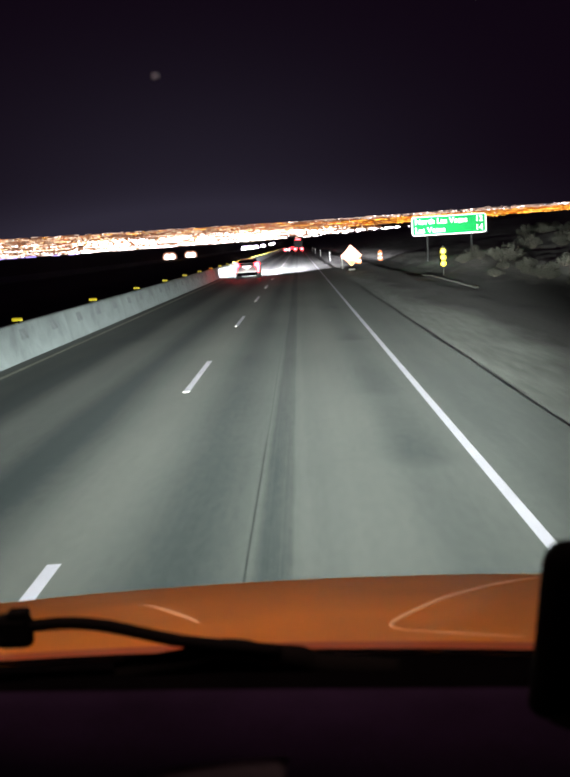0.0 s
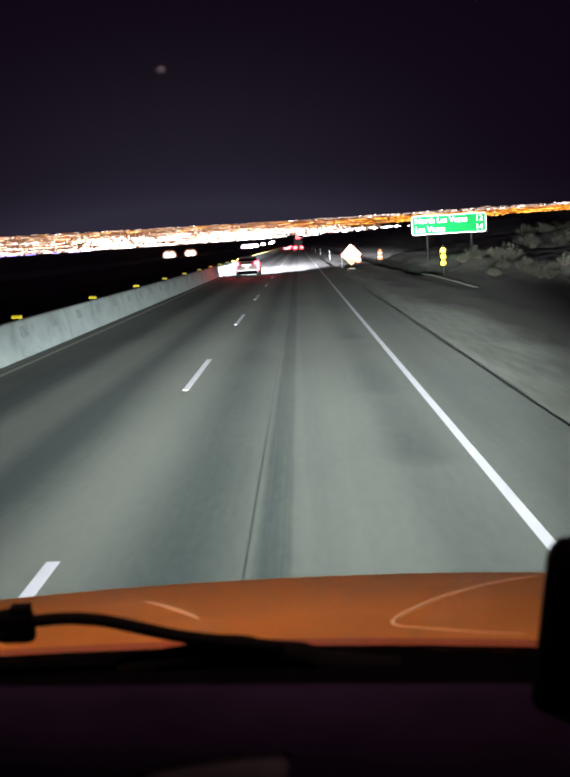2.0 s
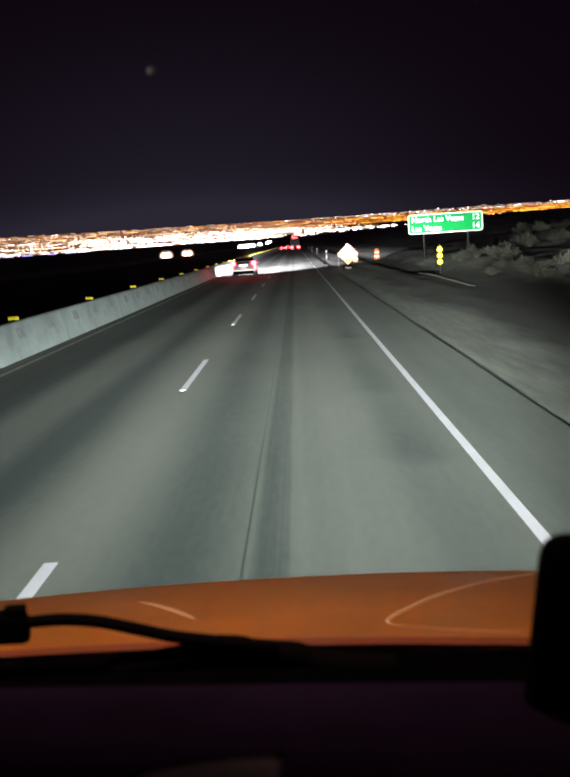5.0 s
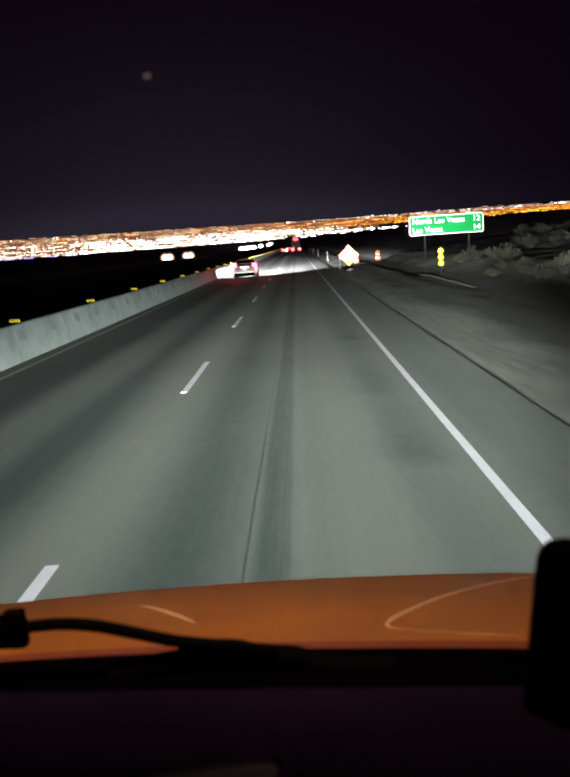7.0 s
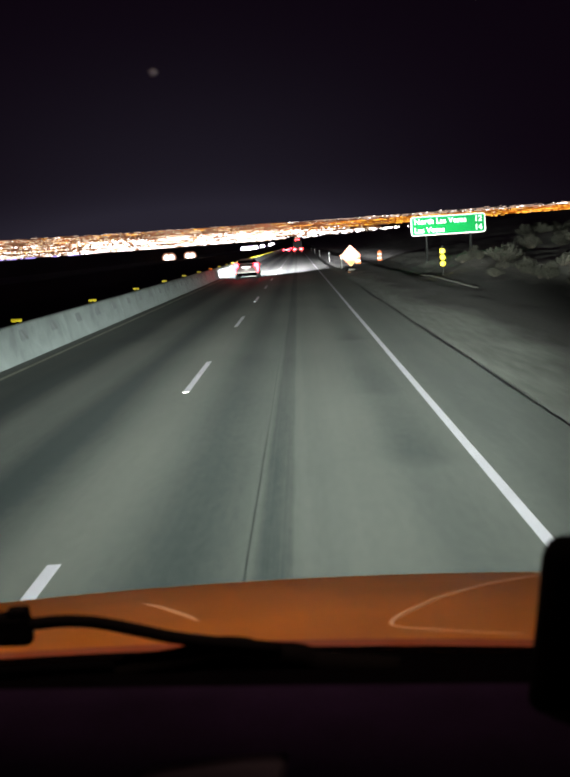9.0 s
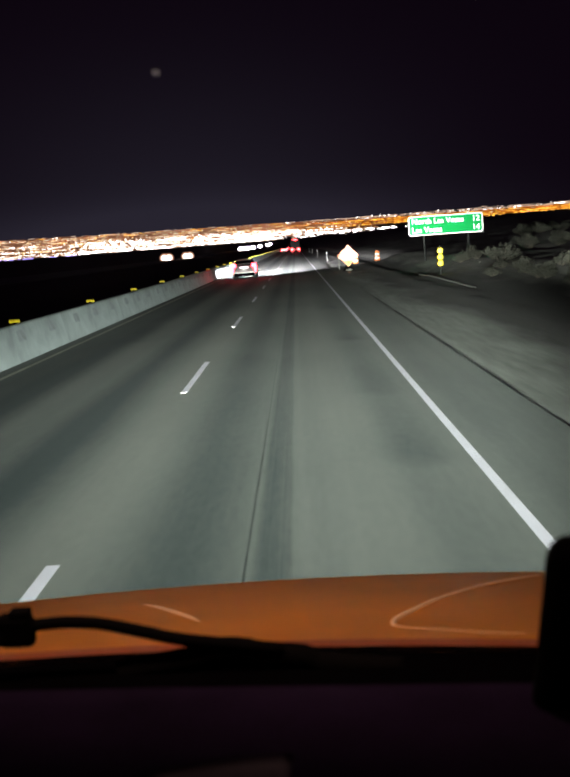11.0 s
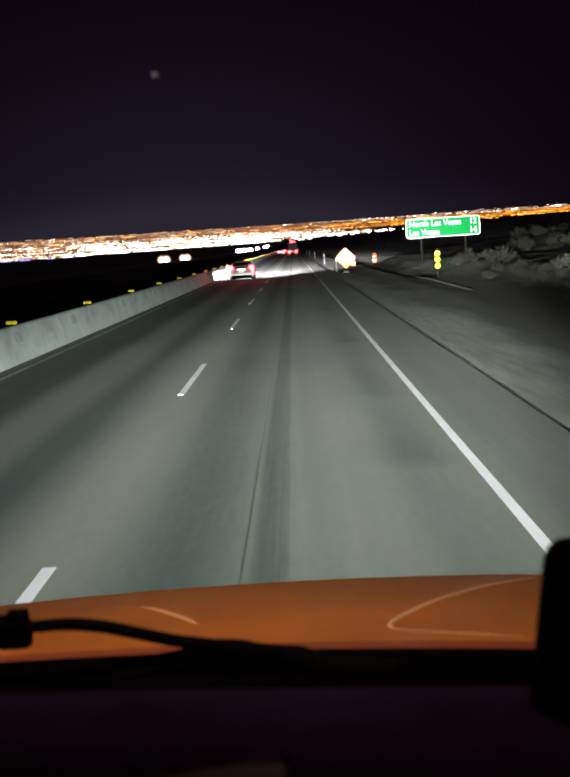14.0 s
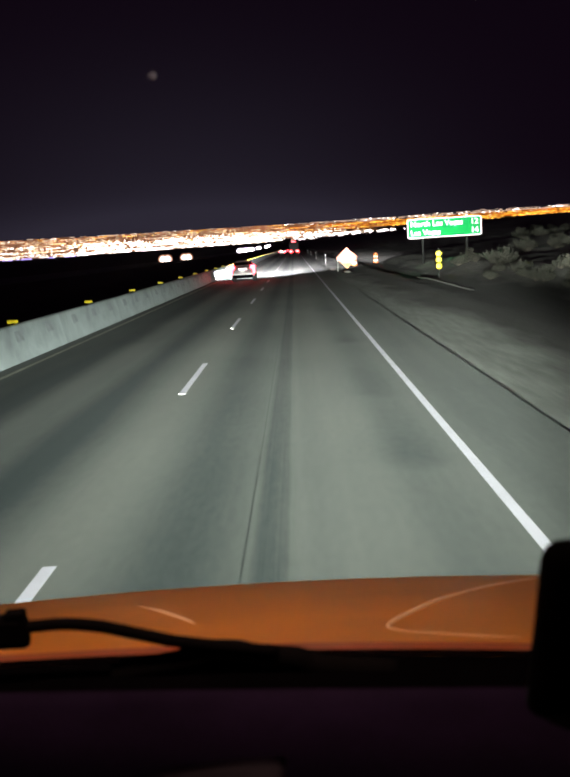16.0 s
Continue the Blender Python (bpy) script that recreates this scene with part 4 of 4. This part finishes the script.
for y in (118.0, 168.0, 218.0, 268.0, -62.0, -118.0, -232.0, -340.0):
    copy_thing(first, pose(3.9, y, road_rise(y) - 0.045, 0, -0.6, 0))


# ---- traffic drums ----
def drum(m):
    d = thing("traffic_drum", m, "orange and white striped traffic drum on a rubber base", "traffic drum", "traffic drums")
    r = lambda z: 0.29 - 0.07 * z
    for k, mat in enumerate((DRUM_ORANGE, DRUM_WHITE, DRUM_ORANGE, DRUM_WHITE, DRUM_ORANGE)):
        a, b = 0.06 + 0.19 * k, 0.06 + 0.19 * (k + 1)
        part("band", lathe([(r(a) - 0.008, a), (r(a), a + 0.008), (r(b), b - 0.008), (r(b) - 0.008, b)], 22), mat, d, "white reflective band" if mat is DRUM_WHITE else "", smooth=False)
    part("base", lathe([(0.40, 0.0), (0.40, 0.04), (0.34, 0.07), (0.28, 0.075)], 24), BLACK_RUBBER, d)
    part("handle", boxed(0, 0, 1.05, 0.30, 0.05, 0.10, bevel=0.02), DRUM_ORANGE, d)
    return d


d0 = drum(pose(8.4, 97.0, land(8.4, 97)))
for x, y in ((5.9, 93.0),):
    copy_thing(d0, pose(x, y, land(x, y)))
# drums across the gap in the barrier that the truck has passed
for x, y in ((-7.3, -226.0), (-7.0, -212.0), (-6.8, -196.0), (-6.7, -178.0), (-6.6, -150.0), (-6.5, -124.0), (-6.4, -114.0)):
    copy_thing(d0, pose(x, y, road_rise(y), 0, 0, y * 7))
# yellow marker on the nose of the barrier after the gap
end = thing("barrier_marker", pose(-6.6, -106.0, road_rise(-106)), "yellow reflective panel before the barrier end", "marker")
panel = part("panel", prism(rounded(0.62, 0.92, 0.04), 0.02), YELLOW_REFLECTOR, end)
panel.matrix_basis = pose(0, 0, 0.72)
part("panel_frame", boxed(0, 0.03, 0.72, 0.70, 0.02, 1.0, bevel=0.008), STEEL, end)
part("post", boxed(0, 0.06, 0.5, 0.07, 0.05, 1.0, bevel=0.008), STEEL, end)
# the first work sign, further back along the verge
diamond_sign(5.6, -344.0)

# low concrete drain kerb by the object marker
bm = bmesh.new()
rows = []
for i in range(13):
    t = i / 12
    x, y = 7.35 + 0.35 * t, 39 + 20 * t
    z = land(x, y)
    rows.append([bm.verts.new(p) for p in ((x - 0.07, y, z - 0.1), (x - 0.07, y, z + 0.04), (x - 0.05, y, z + 0.06), (x + 0.05, y, z + 0.06), (x + 0.07, y, z + 0.04), (x + 0.07, y, z - 0.1))])
for a, b in zip(rows, rows[1:]):
    for i in range(5):
        bm.faces.new((a[i], a[i + 1], b[i + 1], b[i]))
bmesh.ops.recalc_face_normals(bm, faces=list(bm.faces))
tagged(part("drain_kerb", bm, KERB_CONCRETE), "low pale concrete drain kerb in the verge", "kerb", kind="structure")


# ---- desert shrubs ----
def shrub_meshes(seed):
    rng = random.Random(seed)
    verts, faces = [], []
    bm = bmesh.new()
    lean = (rng.uniform(-0.2, 0.2), rng.uniform(-0.2, 0.2))
    for k in range(46):
        turn, spread_out = rng.uniform(0, 6.28), rng.uniform(0.1, 1.0) ** 0.7
        tall = (0.85 - 0.45 * spread_out ** 2) * rng.uniform(0.55, 1.1)
        foot = Vector((0.12 * math.cos(turn) * spread_out, 0.12 * math.sin(turn) * spread_out, -0.1))
        tip = Vector((math.cos(turn) * spread_out * 0.72 + lean[0], math.sin(turn) * spread_out * 0.72 + lean[1], tall))
        mid = (foot + tip) / 2 + Vector((rng.uniform(-0.08, 0.08), rng.uniform(-0.08, 0.08), 0.10))
        if k % 3 == 0:
            rod(bm, foot, mid, 0.012, 0.008, 5)
            rod(bm, mid, tip, 0.008, 0.003, 5)
        for _ in range(44):
            t = rng.uniform(0.3, 1.08)
            p = (foot * (1 - t) + mid * t * 2 * (1 - t) * 0.5 + tip * t) if t < 1 else tip * t
            p = p + Vector((rng.gauss(0, 0.05), rng.gauss(0, 0.05), rng.gauss(0, 0.04)))
            if p.z < 0.02:
                continue
            a = (tip - foot).normalized() * 0.8 + Vector((rng.gauss(0, 0.6), rng.gauss(0, 0.6), rng.gauss(0, 0.5)))
            a.normalize()
            b = a.orthogonal().normalized()
            s, w = rng.uniform(0.025, 0.06), rng.uniform(0.008, 0.02)
            n = len(verts)
            verts += [p - a * s, p + b * w, p + a * s, p - b * w]
            faces += [(n, n + 1, n + 2), (n, n + 2, n + 3)]
    leaf = bpy.data.meshes.new("shrub_leaves")
    leaf.from_pydata(verts, [], faces)
    leaf.materials.append(SHRUB_LEAF)
    return leaf, mesh_of("shrub_stems", bm, SHRUB_WOOD)


kinds = [shrub_meshes(s) for s in (3, 8, 15, 21)]
rng = random.Random(5)
spots = []
while len(spots) < 95:
    y = rng.uniform(14, 150)
    x = 8.8 + abs(rng.gauss(0, 1)) * 8 * (0.35 + y / 90)
    if any((x - a) ** 2 + (y - b) ** 2 < 1.2 for a, b in spots) or (abs(x - 11.7) < 4 and 40 < y < 74) or (x < 10.5 and 45 < y < 60) or (y > 62 and x < 0.24 * y):
        continue
    spots.append((x, y))
# a broken row of low tufts along the foot of the bank
for k in range(46):
    y = 19 + 0.95 * k + rng.uniform(-0.5, 0.5)
    x = 8.7 + 0.035 * y + rng.gauss(0, 0.55)
    if noise.noise((y * 0.22, 0, 3.0)) > -0.12 and not (x < 10.5 and 47 < y < 58):
        spots.append((x, y))
for i, (x, y) in enumerate(spots):
    s = rng.uniform(0.55, 1.35) if y > 45 else rng.uniform(0.45, 0.8)
    b = thing("desert_shrub", pose(x, y, land(x, y), 0, 0, rng.uniform(0, 360)) @ Matrix.Diagonal((s, s, s * rng.uniform(0.7, 1.0), 1)),
              "dusty grey-green desert shrub on stony soil", "shrub", "desert shrubs")
    leaf, stem = kinds[i % 4]
    share("foliage", leaf, b, pose(0, 0, 0))
    share("stems", stem, b, pose(0, 0, 0))


def boulder_mesh(seed):
    bm = bmesh.new()
    bmesh.ops.create_icosphere(bm, subdivisions=3, radius=0.5)
    for v in bm.verts:
        v.co *= 1 + 0.5 * noise.noise(v.co * 1.7 + Vector((seed, 0, 0))) + 0.12 * noise.noise(v.co * 5 + Vector((0, seed, 0)))
        v.co.z *= 0.7
    return mesh_of("boulder", bm, ROCK, True)


stones = [boulder_mesh(s) for s in (1.0, 4.0, 9.0)]
for i in range(8):
    y = rng.uniform(16, 60)
    x = 9.6 + abs(rng.gauss(0, 1)) * 5
    s = rng.uniform(0.15, 0.6)
    b = new("boulder", stones[i % 3])
    b.matrix_world = pose(x, y, land(x, y) + 0.12 * s, 0, 0, rng.uniform(0, 360)) @ Matrix.Diagonal((s, s, s, 1))
    tagged(b, "pale rough boulder half sunk in the soil", "boulder", "boulders")


# ---- the city in the valley: lit blocks on the far ground ----
def blocks(name, count, mat, label, seed, angles, near, far, size, tall, dense=1.0, fade=(0.0, 0.0), shapes=(1, 1, 1.5, 2, 3.2), row=220):
    """Small lit buildings along streets over a sector of the valley, joined into one mesh. near, far: metres at either end of the sector."""
    rng = random.Random(seed)
    verts, faces = [], []
    a0, a1 = angles
    for _ in range(count):
        s = rng.random()
        a = a0 + (a1 - a0) * s
        if (fade[0] and rng.random() > (a - a0) / fade[0]) or (fade[1] and rng.random() > (a1 - a) / fade[1]):
            continue
        r0, r1 = near[0] + (near[1] - near[0]) * s, far[0] + (far[1] - far[0]) * s
        r = r0 + (r1 - r0) * rng.random() ** dense
        a = radians(a)
        # districts of different density
        if rng.random() > 0.70 + 0.95 * noise.noise((a * 60, r * 0.005, 3.0 + seed * 0.1)):
            continue
        if row and rng.random() < 0.65:
            r = round(r / row) * row + rng.uniform(-14, 14) + 260 * noise.noise((a * 6, 0, seed))
        if r < r0 + 110 * noise.noise((a * 55, 0, 9)) + 110 * noise.noise((a * 300, 0, 4)):
            continue
        # dark gaps of trees and roofs along the near edge
        if r < r0 + 300 and noise.noise((a * 420, r * 0.012, 6.0)) > 0.12 + (r - r0) / 700:
            continue
        x, y = r * math.sin(a), r * math.cos(a)
        z = land(x, y) - 1.0
        w = rng.uniform(*size) * r / 3000 / 2
        h = rng.uniform(*tall) * r / 3000 + 1.0
        wx = w * rng.choice(shapes)
        k = len(verts)
        verts += [(x + sx * wx, y + sy * w, z + sz * h) for sz in (0, 1) for sx, sy in ((-1, -1), (1, -1), (1, 1), (-1, 1))]
        faces += [(k, k + 1, k + 5, k + 4), (k + 1, k + 2, k + 6, k + 5), (k + 2, k + 3, k + 7, k + 6), (k + 3, k, k + 4, k + 7), (k + 4, k + 5, k + 6, k + 7)]
    me = bpy.data.meshes.new(name)
    me.from_pydata(verts, [], faces)
    me.materials.append(mat)
    return tagged(new(name, me), label, "city lights", kind="stuff")


CITY_WARM = glow("warm_city_light", (1.0, 0.79, 0.55), 1.35)
CITY_FAINT = glow("faint_city_light", (1.0, 0.72, 0.55), 0.7)
CITY_WHITE = glow("white_city_light", (1.0, 0.93, 0.90), 5.5)
CITY_ORANGE = glow("sodium_city_light", (1.0, 0.47, 0.06), 2.6)
CITY_DIM = glow("dim_city_light", (1.0, 0.50, 0.28), 0.10)
CITY_DEEP = glow("dim_orange_city_light", (1.0, 0.36, 0.03), 0.16)
CITY_BLUE = glow("blue_city_light", (0.42, 0.36, 1.0), 1.6)
LONG = (1.5, 3, 5, 8)
# dim glowing blocks stand in for the haze of light between the lamps
blocks("city_blocks_dim", 2800, CITY_DIM, "brownish glowing blocks for the haze of city light", 1, (-21, 6), (1850, 2950), (4150, 4100), (5, 12), (2, 4), 1.0, (0.0, 7.0), LONG)
blocks("city_blocks_orange", 1600, CITY_DEEP, "orange glowing blocks for the haze of city light", 11, (-5, 21), (3000, 3560), (3950, 4050), (4, 9), (1.6, 3.4), 1.0, (6.0, 0.0), LONG)
blocks("city_lights_orange", 6200, CITY_ORANGE, "orange sodium street lights of the distant city", 2, (-5, 21), (3000, 3560), (3950, 4000), (1.2, 2.6), (1.0, 2.4), 1.0, (6.0, 0.0), (1, 1.5, 2.5), 160)
blocks("city_lights_orange", 2600, CITY_ORANGE, "orange sodium street lights of the distant city", 3, (-21, 1), (2300, 3100), (4250, 4200), (1.2, 2.6), (1.0, 2.4), 0.8, (0, 0), (1, 1, 1.5))
blocks("city_lights_faint", 1700, CITY_FAINT, "faint lights on the far side of the city", 12, (-21, 21), (3700, 3950), (4330, 4600), (1.3, 3), (1.0, 2.2), 1.0, (0, 0), (1, 2, 4, 7))
blocks("city_lights_warm", 15500, CITY_WARM, "warm white lights of the distant city", 4, (-21, 5), (1900, 2800), (4000, 3900), (1.0, 2.6), (1.4, 3.6), 1.1, (0.0, 6.0), (1, 1, 1.4))
blocks("city_lights_warm", 300, CITY_WARM, "warm white lights of the distant city", 5, (0, 21), (3200, 3600), (4300, 4100), (1.3, 3.2), (1.0, 2.0))
blocks("city_lights_white", 5600, CITY_WHITE, "bright white lights of the distant city", 6, (-14, 3), (2150, 2780), (3300, 3250), (1.2, 3.0), (1.6, 4.4), 1.35, (3.0, 2.0), (1, 1, 1.5))
blocks("city_lights_white", 1300, CITY_WHITE, "bright white lights of the distant city", 10, (-21, -8), (1880, 2300), (3300, 3500), (1.2, 3.2), (1.4, 3.6), 1.2, (0.0, 2.0), (1, 1, 1.5))
blocks("city_lights_white", 170, CITY_WHITE, "bright white lights of the distant city", 7, (1, 8.5), (2650, 2950), (2880, 3050), (2.0, 5), (1.4, 3.0), 1.0, (0, 0), (1, 1.5, 3, 4), 0)
blocks("city_lights_white", 230, CITY_WHITE, "bright white lights of the distant city", 8, (-21, 21), (3300, 4060), (4250, 4650), (1.3, 2.8), (1.2, 2.4), 1.0, (0, 0), (1, 1, 2, 3))
blocks("city_lights_blue", 75, CITY_BLUE, "bluish lights along the edge of the city", 9, (-20, -13), (1760, 1960), (1840, 2040), (3, 7), (2, 3.5), 1.0, (0, 0), (1, 2), 0)
